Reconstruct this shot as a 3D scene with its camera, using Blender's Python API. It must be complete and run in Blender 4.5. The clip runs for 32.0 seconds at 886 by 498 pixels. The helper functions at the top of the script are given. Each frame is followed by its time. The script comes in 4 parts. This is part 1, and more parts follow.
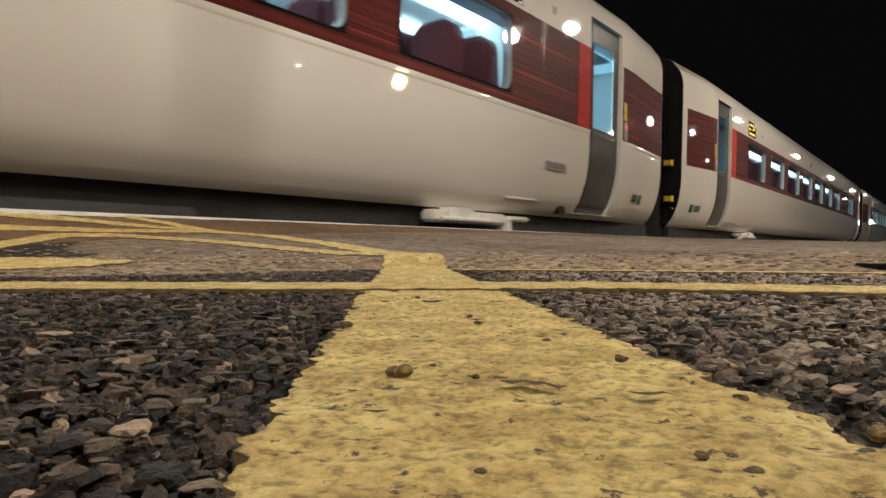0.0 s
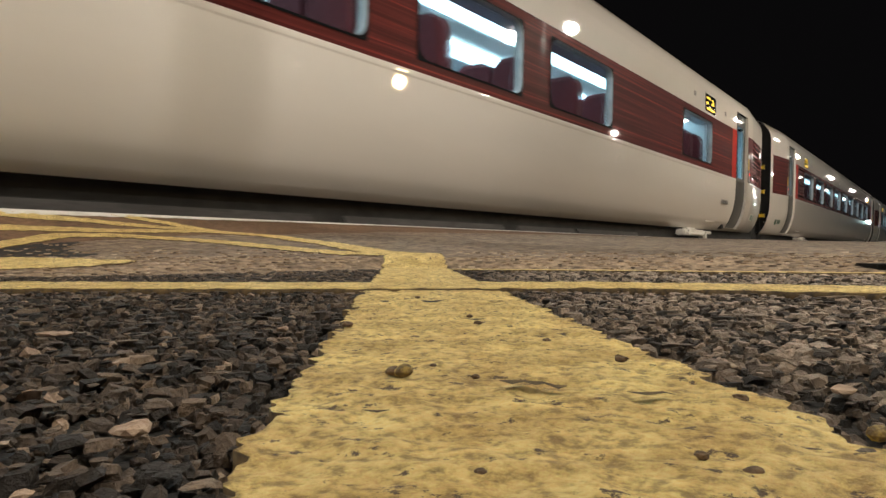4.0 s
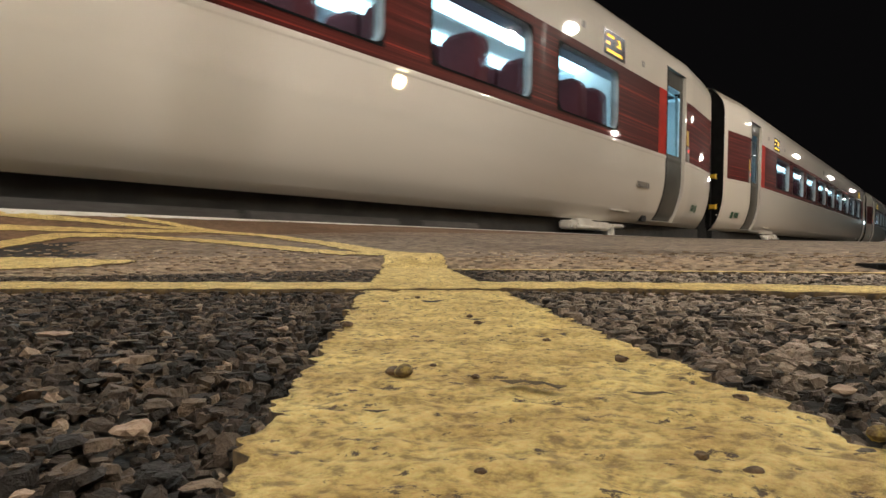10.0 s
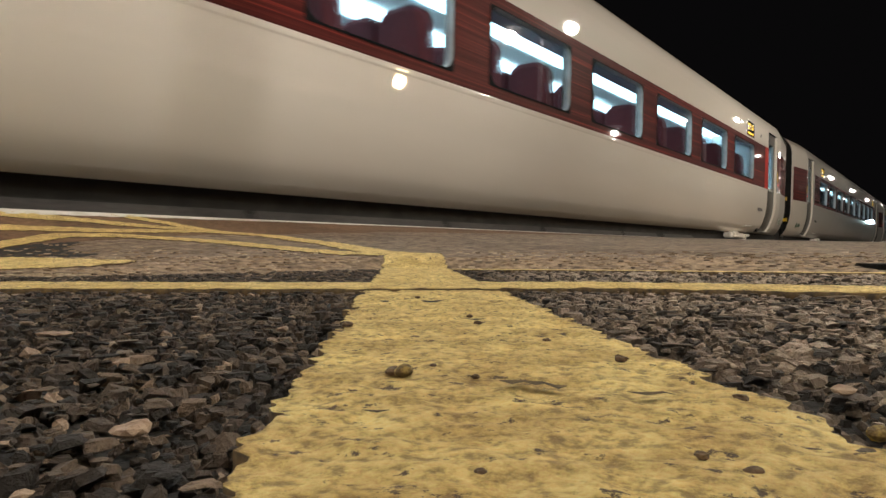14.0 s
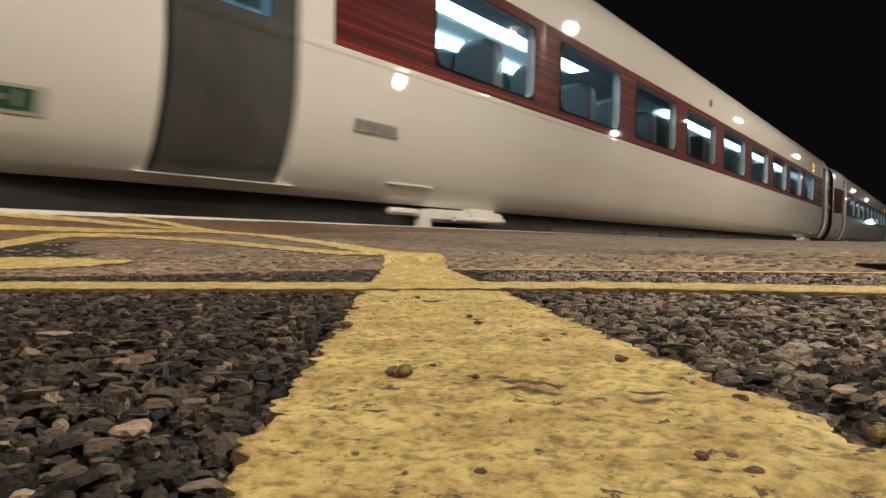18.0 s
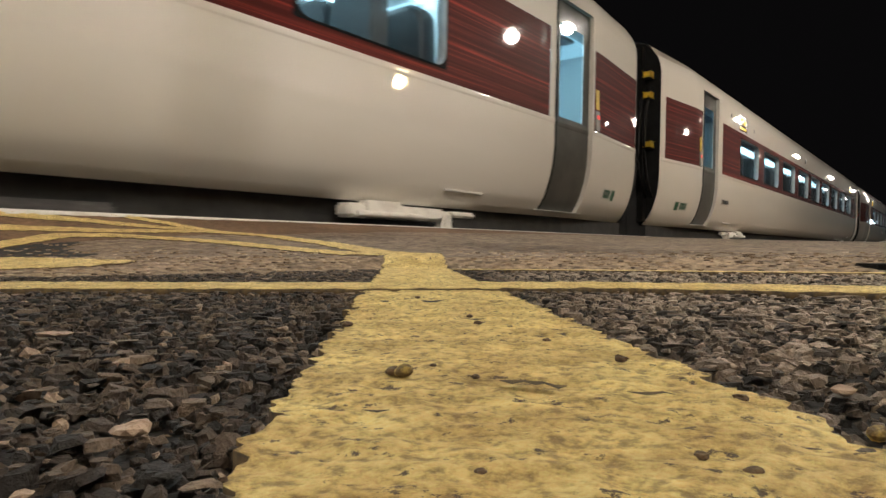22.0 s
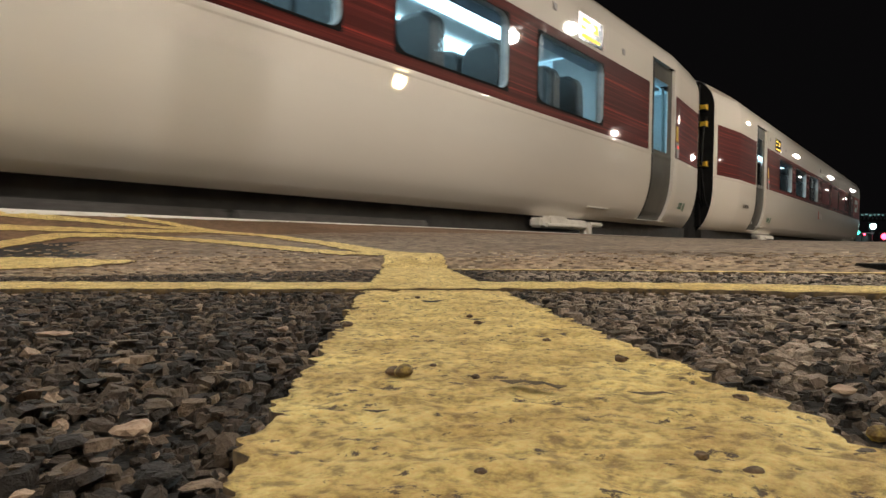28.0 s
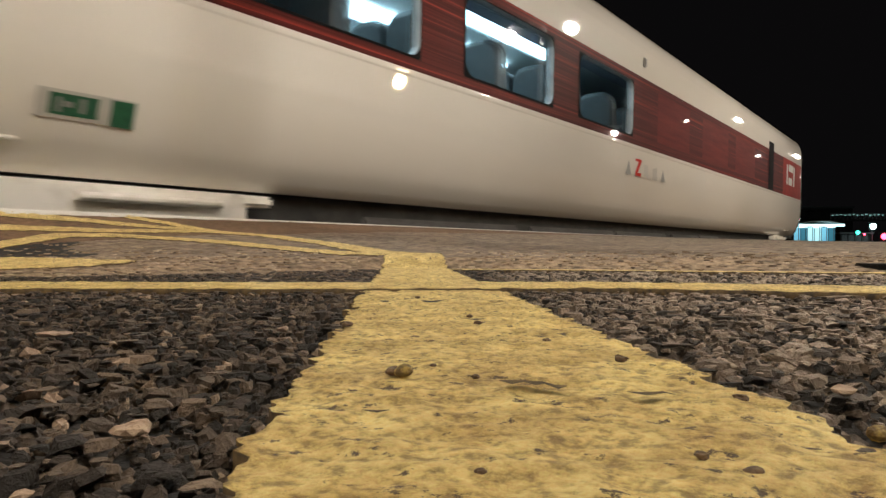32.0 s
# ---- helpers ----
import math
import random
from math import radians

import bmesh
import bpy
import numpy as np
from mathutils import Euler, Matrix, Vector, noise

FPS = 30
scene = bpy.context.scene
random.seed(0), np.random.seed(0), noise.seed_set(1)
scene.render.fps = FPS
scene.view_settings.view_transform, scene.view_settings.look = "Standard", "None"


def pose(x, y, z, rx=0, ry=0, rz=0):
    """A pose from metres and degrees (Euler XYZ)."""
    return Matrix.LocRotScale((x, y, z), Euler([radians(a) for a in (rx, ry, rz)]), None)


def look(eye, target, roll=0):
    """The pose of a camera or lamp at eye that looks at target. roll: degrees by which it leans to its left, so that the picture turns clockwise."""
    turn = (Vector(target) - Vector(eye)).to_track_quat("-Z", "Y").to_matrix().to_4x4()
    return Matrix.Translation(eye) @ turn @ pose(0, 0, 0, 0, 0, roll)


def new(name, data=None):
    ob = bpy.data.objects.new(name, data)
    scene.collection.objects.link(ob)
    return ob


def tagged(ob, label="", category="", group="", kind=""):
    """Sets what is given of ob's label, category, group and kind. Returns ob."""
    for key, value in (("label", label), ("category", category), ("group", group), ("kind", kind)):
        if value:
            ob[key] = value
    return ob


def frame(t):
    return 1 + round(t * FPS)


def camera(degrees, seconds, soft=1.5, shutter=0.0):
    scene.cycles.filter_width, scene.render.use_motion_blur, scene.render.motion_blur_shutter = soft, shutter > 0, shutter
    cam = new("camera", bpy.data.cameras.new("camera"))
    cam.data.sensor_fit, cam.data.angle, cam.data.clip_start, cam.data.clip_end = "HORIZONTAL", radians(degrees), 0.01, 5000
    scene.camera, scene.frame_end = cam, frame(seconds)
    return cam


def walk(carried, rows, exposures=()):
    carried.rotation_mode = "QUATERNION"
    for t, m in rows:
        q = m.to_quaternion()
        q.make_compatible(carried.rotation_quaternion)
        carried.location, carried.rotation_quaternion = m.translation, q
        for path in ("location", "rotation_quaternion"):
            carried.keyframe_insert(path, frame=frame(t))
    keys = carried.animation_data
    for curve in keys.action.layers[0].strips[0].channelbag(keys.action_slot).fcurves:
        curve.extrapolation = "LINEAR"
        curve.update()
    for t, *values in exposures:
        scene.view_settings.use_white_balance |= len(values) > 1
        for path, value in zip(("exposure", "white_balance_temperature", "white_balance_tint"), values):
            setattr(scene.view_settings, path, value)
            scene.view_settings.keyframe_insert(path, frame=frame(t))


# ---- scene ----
# The world's x runs along the train (towards its rear), y across the platform
# towards the track, z up from the low part of the platform.
TH = math.atan2(893.0, 1200.0)      # angle between the view and the track
CT, ST = math.cos(TH), math.sin(TH)
EYE_Z = 0.05
EDGE_U = 2.90                       # platform edge, across
EDGE_Z = 0.203                      # its height over the low part
SIDE_U = 3.119                      # the train's side at its widest

cam = camera(66.3, 32.0, soft=1.5, shutter=0.35)
CAM_POSE = look((0, 0, EYE_Z), (CT, ST, EYE_Z + 0.0008), 0)
walk(cam, [(0.0, CAM_POSE), (32.0, CAM_POSE)], exposures=[(0.0, -0.03), (1.0, 0.15), (2.0, 0.08), (3.0, -0.03), (6.0, 0.08), (8.0, -0.01), (9.0, -0.05), (11.0, 0.05), (12.0, 0.17), (13.0, -0.01), (14.0, -0.07), (17.0, 0.17), (18.0, 0.17),
                                                             (19.0, 0.08), (20.0, 0.05), (22.0, 0.01), (23.0, 0.15), (24.0, 0.11), (25.0, -0.01), (28.0, -0.01), (29.0, -0.03), (30.0, 0.17), (31.0, 0.13), (32.0, 0.13)])

# ---- light ----
world = bpy.data.worlds.new("night")
scene.world = world
world.use_nodes = True
wn = world.node_tree.nodes
wn["Background"].inputs[0].default_value = (0.0028, 0.0026, 0.0028, 1)
wn["Background"].inputs[1].default_value = 1.0


def lamp(name, at, watts, colour, radius):
    d = bpy.data.lights.new(name, "POINT")
    d.energy, d.color, d.shadow_soft_size = watts, colour, radius
    ob = new(name, d)
    ob.location = at
    return ob


WHITE_LED = (1.0, 0.91, 0.79)
WARM = (1.0, 0.66, 0.30)
# Two-headed lamp posts along the platform, a row along the station's other side, warm lamps nearby.
# Each post: along the track, then each head's distance across and its power.
POST_V, POST_H = -1.6, 5.0
POSTS = ((-24.5, ((-0.4, 300), (-2.5, 300))), (-11.7, ((-0.4, 300), (-2.5, 300))), (1.1, ((-0.4, 290), (-2.5, 450))), (14.3, ((-0.87, 380), (-2.48, 450))),
         (27.85, ((-0.36, 140), (-2.4, 12))), (40.66, ((-0.37, 170), (-2.4, 12))), (54.39, ((-0.41, 130), (-2.4, 12))), (67.5, ((-0.41, 100), (-2.4, 12))), (80.5, ((-0.41, 80), (-2.4, 12))))
for q, heads in POSTS:
    for v, watts in heads:
        lamp("platform_light", (q, v, POST_H), watts, WHITE_LED, 0.16 if watts > 20 else 0.06)
lamp("platform_light", (23.76, -3.71, 4.0), 90, WHITE_LED, 0.09)
SIDE_LAMPS = ((14.77, -10.87), (30.55, -10.57), (41.25, -10.9), (51.52, -11.29), (63.0, -11.3))
for q, v in SIDE_LAMPS:
    lamp("side_light", (q, v, 5.0), 30, (1.0, 0.93, 0.85), 0.04)
lamp("mast_light", (1.773, -5.0, 10.0), 1380, (1.0, 0.93, 0.85), 0.08)
lamp("warm_light", (13.4, -5.29, 4.0), 420, WARM, 0.17)
lamp("warm_light", (-3.5, -1.0, 6.3), 260, WARM, 0.10)
lamp("distant_light", (122.5, -3.41, 4.0), 900, (0.65, 0.95, 1.0), 0.30)


# ---- helpers for materials and meshes ----
def material(name, base, rough=0.6, metal=0.0, emit=None, power=0.0, coat=0.0):
    m = bpy.data.materials.new(name)
    m.use_nodes = True
    b = m.node_tree.nodes["Principled BSDF"]
    b.inputs["Base Color"].default_value = (*base, 1)
    b.inputs["Roughness"].default_value = rough
    b.inputs["Metallic"].default_value = metal
    b.inputs["Coat Weight"].default_value = coat
    b.inputs["Coat Roughness"].default_value = 0.06
    if emit:
        b.inputs["Emission Color"].default_value = (*emit, 1)
        b.inputs["Emission Strength"].default_value = power
    return m


def node(m, kind, **inputs):
    n = m.node_tree.nodes.new(kind)
    for k, v in inputs.items():
        n.inputs[k.replace("_", " ")].default_value = v
    return n


def link(m, a, b):
    m.node_tree.links.new(a, b)


def mottled(m, light, dark, scale, stretch=(1, 1, 1), low=0.35, high=0.65, bump=0.0, bump_scale=60.0, fine=None, rough=None):
    """Two scales of noise between two colours, with a fine relief."""
    b = m.node_tree.nodes["Principled BSDF"]
    tc = node(m, "ShaderNodeTexCoord")
    mp = node(m, "ShaderNodeMapping")
    mp.inputs["Scale"].default_value = stretch
    link(m, tc.outputs["Object"], mp.inputs["Vector"])
    big = node(m, "ShaderNodeTexNoise", Scale=scale, Detail=6.0, Roughness=0.62)
    link(m, mp.outputs[0], big.inputs["Vector"])
    ramp = node(m, "ShaderNodeValToRGB")
    ramp.color_ramp.elements[0].position, ramp.color_ramp.elements[1].position = low, high
    ramp.color_ramp.elements[0].color, ramp.color_ramp.elements[1].color = (*dark, 1), (*light, 1)
    link(m, big.outputs["Fac"], ramp.inputs[0])
    out = ramp.outputs[0]
    if fine:
        small = node(m, "ShaderNodeTexNoise", Scale=fine, Detail=4.0)
        link(m, mp.outputs[0], small.inputs["Vector"])
        mix = m.node_tree.nodes.new("ShaderNodeMix")
        mix.data_type, mix.blend_type = "RGBA", "OVERLAY"
        mix.inputs[0].default_value = 0.6
        link(m, out, mix.inputs[6])
        link(m, small.outputs["Fac"], mix.inputs[7])
        out = mix.outputs[2]
    link(m, out, b.inputs["Base Color"])
    if rough:
        mr = node(m, "ShaderNodeMapRange")
        mr.inputs["To Min"].default_value, mr.inputs["To Max"].default_value = rough
        link(m, big.outputs["Fac"], mr.inputs["Value"])
        link(m, mr.outputs[0], b.inputs["Roughness"])
    if bump:
        t = node(m, "ShaderNodeTexNoise", Scale=bump_scale, Detail=5.0)
        link(m, mp.outputs[0], t.inputs["Vector"])
        bp = node(m, "ShaderNodeBump", Strength=1.0, Distance=bump)
        link(m, t.outputs["Fac"], bp.inputs["Height"])
        link(m, bp.outputs[0], b.inputs["Normal"])
    return m


def mesh_of(name, verts, faces, mat, smooth=False):
    me = bpy.data.meshes.new(name)
    me.from_pydata([tuple(v) for v in verts], [], [tuple(f) for f in faces])
    me.materials.append(mat)
    if smooth:
        me.shade_smooth()
    me.update()
    return me


def piece(name, me, parent=None, label="", at=None):
    ob = new(name, me)
    ob.parent = parent
    if at is not None:
        ob.matrix_basis = at
    if label:
        ob["label"] = label
    return ob


def part(name, bm, mat, parent, label="", smooth=False):
    me = bpy.data.meshes.new(name)
    bm.normal_update()
    bm.to_mesh(me)
    bm.free()
    me.materials.append(mat)
    if smooth:
        me.shade_smooth()
    return piece(name, me, parent, label)


def add_box(bm, lo, hi, bevel=0.0, segments=2):
    r = bmesh.ops.create_cube(bm, size=1.0)
    vs = r["verts"]
    for v in vs:
        v.co = Vector([(lo[k] + hi[k]) / 2 + v.co[k] * (hi[k] - lo[k]) for k in range(3)])
    if bevel:
        es = {e for v in vs for e in v.link_edges}
        bmesh.ops.bevel(bm, geom=list(es), offset=bevel, segments=segments, affect="EDGES")
    return bm


def box(lo, hi, bevel=0.0):
    return add_box(bmesh.new(), lo, hi, bevel)


def add_rod(bm, a, b, r, seg=10, r2=None):
    a, b = Vector(a), Vector(b)
    m = (b - a).to_track_quat("Z", "Y").to_matrix().to_4x4()
    m.translation = (a + b) / 2
    bmesh.ops.create_cone(bm, cap_ends=True, segments=seg, radius1=r, radius2=r if r2 is None else r2, depth=(b - a).length, matrix=m)
    return bm


def rod(a, b, r, seg=10, r2=None):
    return add_rod(bmesh.new(), a, b, r, seg, r2)


def hose(points, r, seg=7):
    """A round tube along a smooth line through the points."""
    pts = [Vector(p) for p in points]
    line = []
    for i in range(len(pts) - 1):
        p0, p1, p2, p3 = pts[max(i - 1, 0)], pts[i], pts[i + 1], pts[min(i + 2, len(pts) - 1)]
        for k in range(5):
            t = k / 5
            line.append(0.5 * (2 * p1 + (p2 - p0) * t + (2 * p0 - 5 * p1 + 4 * p2 - p3) * t * t + (3 * p1 - p0 - 3 * p2 + p3) * t ** 3))
    line.append(pts[-1])
    bm = bmesh.new()
    rings = []
    for i, p in enumerate(line):
        q = (line[min(i + 1, len(line) - 1)] - line[max(i - 1, 0)]).to_track_quat("Z", "Y")
        rings.append([bm.verts.new(p + q @ Vector((r * math.cos(a), r * math.sin(a), 0))) for a in [2 * math.pi * k / seg for k in range(seg)]])
    for a, b in zip(rings, rings[1:]):
        for k in range(seg):
            bm.faces.new((a[k], a[(k + 1) % seg], b[(k + 1) % seg], b[k]))
    return bm


# ---- materials ----
M_WHITE = mottled(material("cream_white_paint", (0.6, 0.56, 0.5), 0.45, coat=1.0), (0.80, 0.765, 0.70), (0.755, 0.72, 0.655), 0.8, (0.3, 1, 1.6), 0.3, 0.7)
M_WHITE.node_tree.nodes["Principled BSDF"].inputs["Specular IOR Level"].default_value = 0.05
M_WHITE.node_tree.nodes["Principled BSDF"].inputs["Coat Roughness"].default_value = 0.025
# Mottled grey-brown, darker than the cream sides.
M_ROOF = mottled(material("grey_brown_roof_paint", (0.4, 0.36, 0.31), 0.6), (0.42, 0.37, 0.31), (0.26, 0.22, 0.18), 1.6, (0.4, 1, 1), fine=12.0)
M_GREY = mottled(material("door_grey_paint", (0.09, 0.09, 0.085), 0.3, coat=0.3), (0.10, 0.10, 0.09), (0.075, 0.075, 0.07), 3.0)
M_BLACK = mottled(material("black_rubber", (0.012, 0.012, 0.012), 0.6), (0.010, 0.010, 0.010), (0.005, 0.005, 0.005), 6.0, bump=0.004, bump_scale=20.0)
M_BELLOWS = mottled(material("grey_bellows", (0.16, 0.155, 0.145), 0.7), (0.012, 0.012, 0.012), (0.006, 0.006, 0.006), 4.0)
M_PANEL = mottled(material("pale_gangway_rubber", (0.3, 0.28, 0.25), 0.7), (0.42, 0.39, 0.34), (0.22, 0.2, 0.175), 5.0, (1, 1, 0.3))
M_UNDER = mottled(material("underframe_black", (0.02, 0.02, 0.02), 0.7), (0.035, 0.033, 0.03), (0.012, 0.012, 0.012), 5.0, bump=0.002)
M_EQUIP = mottled(material("equipment_grey", (0.13, 0.125, 0.12), 0.6), (0.10, 0.096, 0.094), (0.045, 0.043, 0.042), 2.5, (0.5, 1, 2), fine=30.0)
M_BOGIE = mottled(material("bogie_light_paint", (0.5, 0.48, 0.43), 0.5), (0.84, 0.81, 0.75), (0.55, 0.51, 0.45), 5.0, low=0.25, high=0.5, bump=0.002)
M_STEEL = mottled(material("worn_steel", (0.35, 0.34, 0.33), 0.35, 1.0), (0.45, 0.44, 0.42), (0.2, 0.17, 0.14), 9.0)
M_YELLOW = mottled(material("yellow_enamel", (0.75, 0.5, 0.03), 0.4), (0.80, 0.55, 0.04), (0.6, 0.38, 0.03), 8.0)
M_RED = mottled(material("bright_red_paint", (0.5, 0.03, 0.015), 0.5, coat=0.3), (0.55, 0.035, 0.016), (0.42, 0.02, 0.012), 4.0)
M_BLANK = mottled(material("plain_maroon_panel", (0.14, 0.02, 0.018), 0.5, coat=0.4), (0.17, 0.026, 0.022), (0.11, 0.016, 0.015), 2.0, (0.4, 1, 5))
M_CABRED = mottled(material("deep_red_paint", (0.3, 0.025, 0.018), 0.5, coat=0.3), (0.34, 0.026, 0.018), (0.22, 0.016, 0.012), 3.0)
for m in (M_RED, M_BLANK, M_CABRED, M_GREY):
    m.node_tree.nodes["Principled BSDF"].inputs["Specular IOR Level"].default_value = 0.05
    m.node_tree.nodes["Principled BSDF"].inputs["Coat Roughness"].default_value = 0.03
M_DULLRED = mottled(material("dusty_red_paint", (0.15, 0.02, 0.018), 0.7), (0.17, 0.025, 0.022), (0.08, 0.016, 0.015), 14.0)
M_GREEN = mottled(material("green_vinyl", (0.012, 0.1, 0.05), 0.45), (0.016, 0.13, 0.062), (0.010, 0.075, 0.038), 30.0)
M_SIGNWHITE = material("white_vinyl", (0.72, 0.71, 0.66), 0.45)
M_NOTICE = material("grubby_white_vinyl", (0.50, 0.49, 0.45), 0.45)
M_VENT = material("pale_grey_vent", (0.44, 0.42, 0.38), 0.5)
M_SIGNGREY = material("grey_vinyl", (0.25, 0.25, 0.24), 0.45)
M_ALU = mottled(material("brushed_frame", (0.4, 0.4, 0.4), 0.35, 1.0), (0.5, 0.5, 0.49), (0.3, 0.3, 0.3), 20.0)
M_FRAME = material("window_rubber", (0.010, 0.010, 0.011), 0.8)
M_FRAME.node_tree.nodes["Principled BSDF"].inputs["Specular IOR Level"].default_value = 0.1
M_BLACK.node_tree.nodes["Principled BSDF"].inputs["Specular IOR Level"].default_value = 0.15
M_REVEAL = mottled(material("pale_window_reveal", (0.3, 0.33, 0.35), 0.5), (0.36, 0.40, 0.42), (0.24, 0.27, 0.29), 12.0)
M_LINING = material("pale_lining", (0.80, 0.83, 0.84), 0.5)
M_SEAT = mottled(material("dark_red_moquette", (0.09, 0.02, 0.025), 0.9), (0.15, 0.022, 0.028), (0.08, 0.013, 0.017), 40.0)
M_SEATDARK = mottled(material("charcoal_leather", (0.03, 0.03, 0.032), 0.5), (0.04, 0.04, 0.042), (0.02, 0.02, 0.022), 30.0)
M_CARPET = mottled(material("dark_carpet", (0.05, 0.045, 0.05), 0.95), (0.07, 0.06, 0.065), (0.03, 0.03, 0.03), 60.0)
M_CEIL = material("cool_ceiling_light", (0.8, 0.8, 0.8), 0.5, emit=(0.62, 0.90, 1.0), power=7.5)
M_VESTI = material("vestibule_light", (0.8, 0.8, 0.8), 0.5, emit=(0.45, 0.80, 1.0), power=1.1)
M_RACK = material("rack_grey", (0.42, 0.44, 0.52), 0.4)
M_DISPLAY = material("display_black", (0.01, 0.01, 0.01), 0.2)
M_AMBER = material("amber_leds", (0.5, 0.3, 0.02), 0.5, emit=(1.0, 0.62, 0.05), power=1.6)
M_REDLED = material("red_button_glow", (0.4, 0.02, 0.02), 0.4, emit=(1.0, 0.08, 0.06), power=1.2)


def band_material():
    """Maroon vinyl with thin brighter red stripes that run along the coach."""
    m = material("maroon_striped_vinyl", (0.10, 0.012, 0.014), 0.5, coat=0.6)
    m.node_tree.nodes["Principled BSDF"].inputs["Specular IOR Level"].default_value = 0.05
    m.node_tree.nodes["Principled BSDF"].inputs["Coat Roughness"].default_value = 0.03
    b = m.node_tree.nodes["Principled BSDF"]
    tc = node(m, "ShaderNodeTexCoord")
    mp = node(m, "ShaderNodeMapping")
    mp.inputs["Scale"].default_value = (0.16, 1.0, 24.0)
    link(m, tc.outputs["Object"], mp.inputs["Vector"])
    n1 = node(m, "ShaderNodeTexNoise", Scale=1.0, Detail=5.0, Roughness=0.7)
    link(m, mp.outputs[0], n1.inputs["Vector"])
    r = node(m, "ShaderNodeValToRGB")
    r.color_ramp.elements[0].position, r.color_ramp.elements[1].position = 0.44, 0.66
    r.color_ramp.elements[0].color, r.color_ramp.elements[1].color = (0.078, 0.016, 0.015, 1), (0.34, 0.043, 0.030, 1)
    e = r.color_ramp.elements.new(0.55)
    e.color = (0.125, 0.024, 0.021, 1)
    link(m, n1.outputs["Fac"], r.inputs[0])
    link(m, r.outputs[0], b.inputs["Base Color"])
    return m


def glass_material(name, tint):
    m = bpy.data.materials.new(name)
    m.use_nodes = True
    nt = m.node_tree
    nt.nodes.clear()
    out = nt.nodes.new("ShaderNodeOutputMaterial")
    mix = nt.nodes.new("ShaderNodeMixShader")
    fr = nt.nodes.new("ShaderNodeFresnel")
    tr = nt.nodes.new("ShaderNodeBsdfTransparent")
    gl = nt.nodes.new("ShaderNodeBsdfGlossy")
    fr.inputs["IOR"].default_value = 1.85
    tr.inputs[0].default_value = (*tint, 1)
    gl.inputs["Roughness"].default_value = 0.02
    nt.links.new(fr.outputs[0], mix.inputs[0])
    nt.links.new(tr.outputs[0], mix.inputs[1])
    nt.links.new(gl.outputs[0], mix.inputs[2])
    nt.links.new(mix.outputs[0], out.inputs[0])
    return m


M_BAND = band_material()
M_GLASS = glass_material("tinted_glass", (0.82, 0.89, 0.92))
M_DOORGLASS = glass_material("door_glass", (0.40, 0.52, 0.56))

# ---- the train ----
# Section of the coach side: height and distance inboard of the widest line.
PROFILE = ((0.398, 0.262), (0.42, 0.236), (0.45, 0.208), (0.49, 0.178), (0.535, 0.148), (0.58, 0.122), (0.64, 0.098), (0.72, 0.070), (0.80, 0.046), (0.88, 0.028), (0.98, 0.013), (1.10, 0.002),
           (1.18, 0.0), (1.296, -0.0025), (1.300, -0.0026), (1.309, -0.0082), (1.313, -0.0090), (1.343, -0.0098), (1.347, -0.0090), (1.352, -0.0035), (1.64, -0.0103), (1.90, -0.0162), (2.20, -0.023), (2.45, -0.0287),
           (2.57, -0.029), (2.66, -0.017), (2.74, 0.008), (2.80, 0.038), (2.86, 0.083), (2.905, 0.135), (2.95, 0.20), (2.99, 0.29), (3.03, 0.45), (3.06, 0.68), (3.08, 0.95), (3.09, 1.35))
ROOF_TOP = 3.09
PZ = [p[0] for p in PROFILE]
PI = [p[1] for p in PROFILE]
BAND_LO, BAND_HI = 1.352, 2.23
WIN_LO, WIN_HI = 1.450, 2.126
DOOR_LO, DOOR_HI = 0.455, 2.58
WIDTH = 2.70
LENGTHEN = 1.035                    # coach lengths below are given short by this
REAR_KINK = [23.95]


def tuck(x):
    """How far the side draws in towards a coach's tapered ends."""
    return max(0.0, 1.46 - x) * 0.107 + max(0.0, x - REAR_KINK[0]) * 0.096


def fade(z):
    """The ends draw in less towards the roof."""
    return min(1.0, max(0.0, (3.07 - z) / 0.2))


def inboard(z):
    return float(np.interp(z, PZ, PI))


def levels(lo, hi):
    zs = sorted({round(z, 4) for z in (*PZ, BAND_LO, BAND_HI, WIN_LO, WIN_HI, DOOR_LO, DOOR_HI) if lo <= z <= hi} | {lo, hi})
    out = []
    for a, b in zip(zs, zs[1:]):
        if b - a > 1e-4:
            out.append(a)
    return out + [zs[-1]]


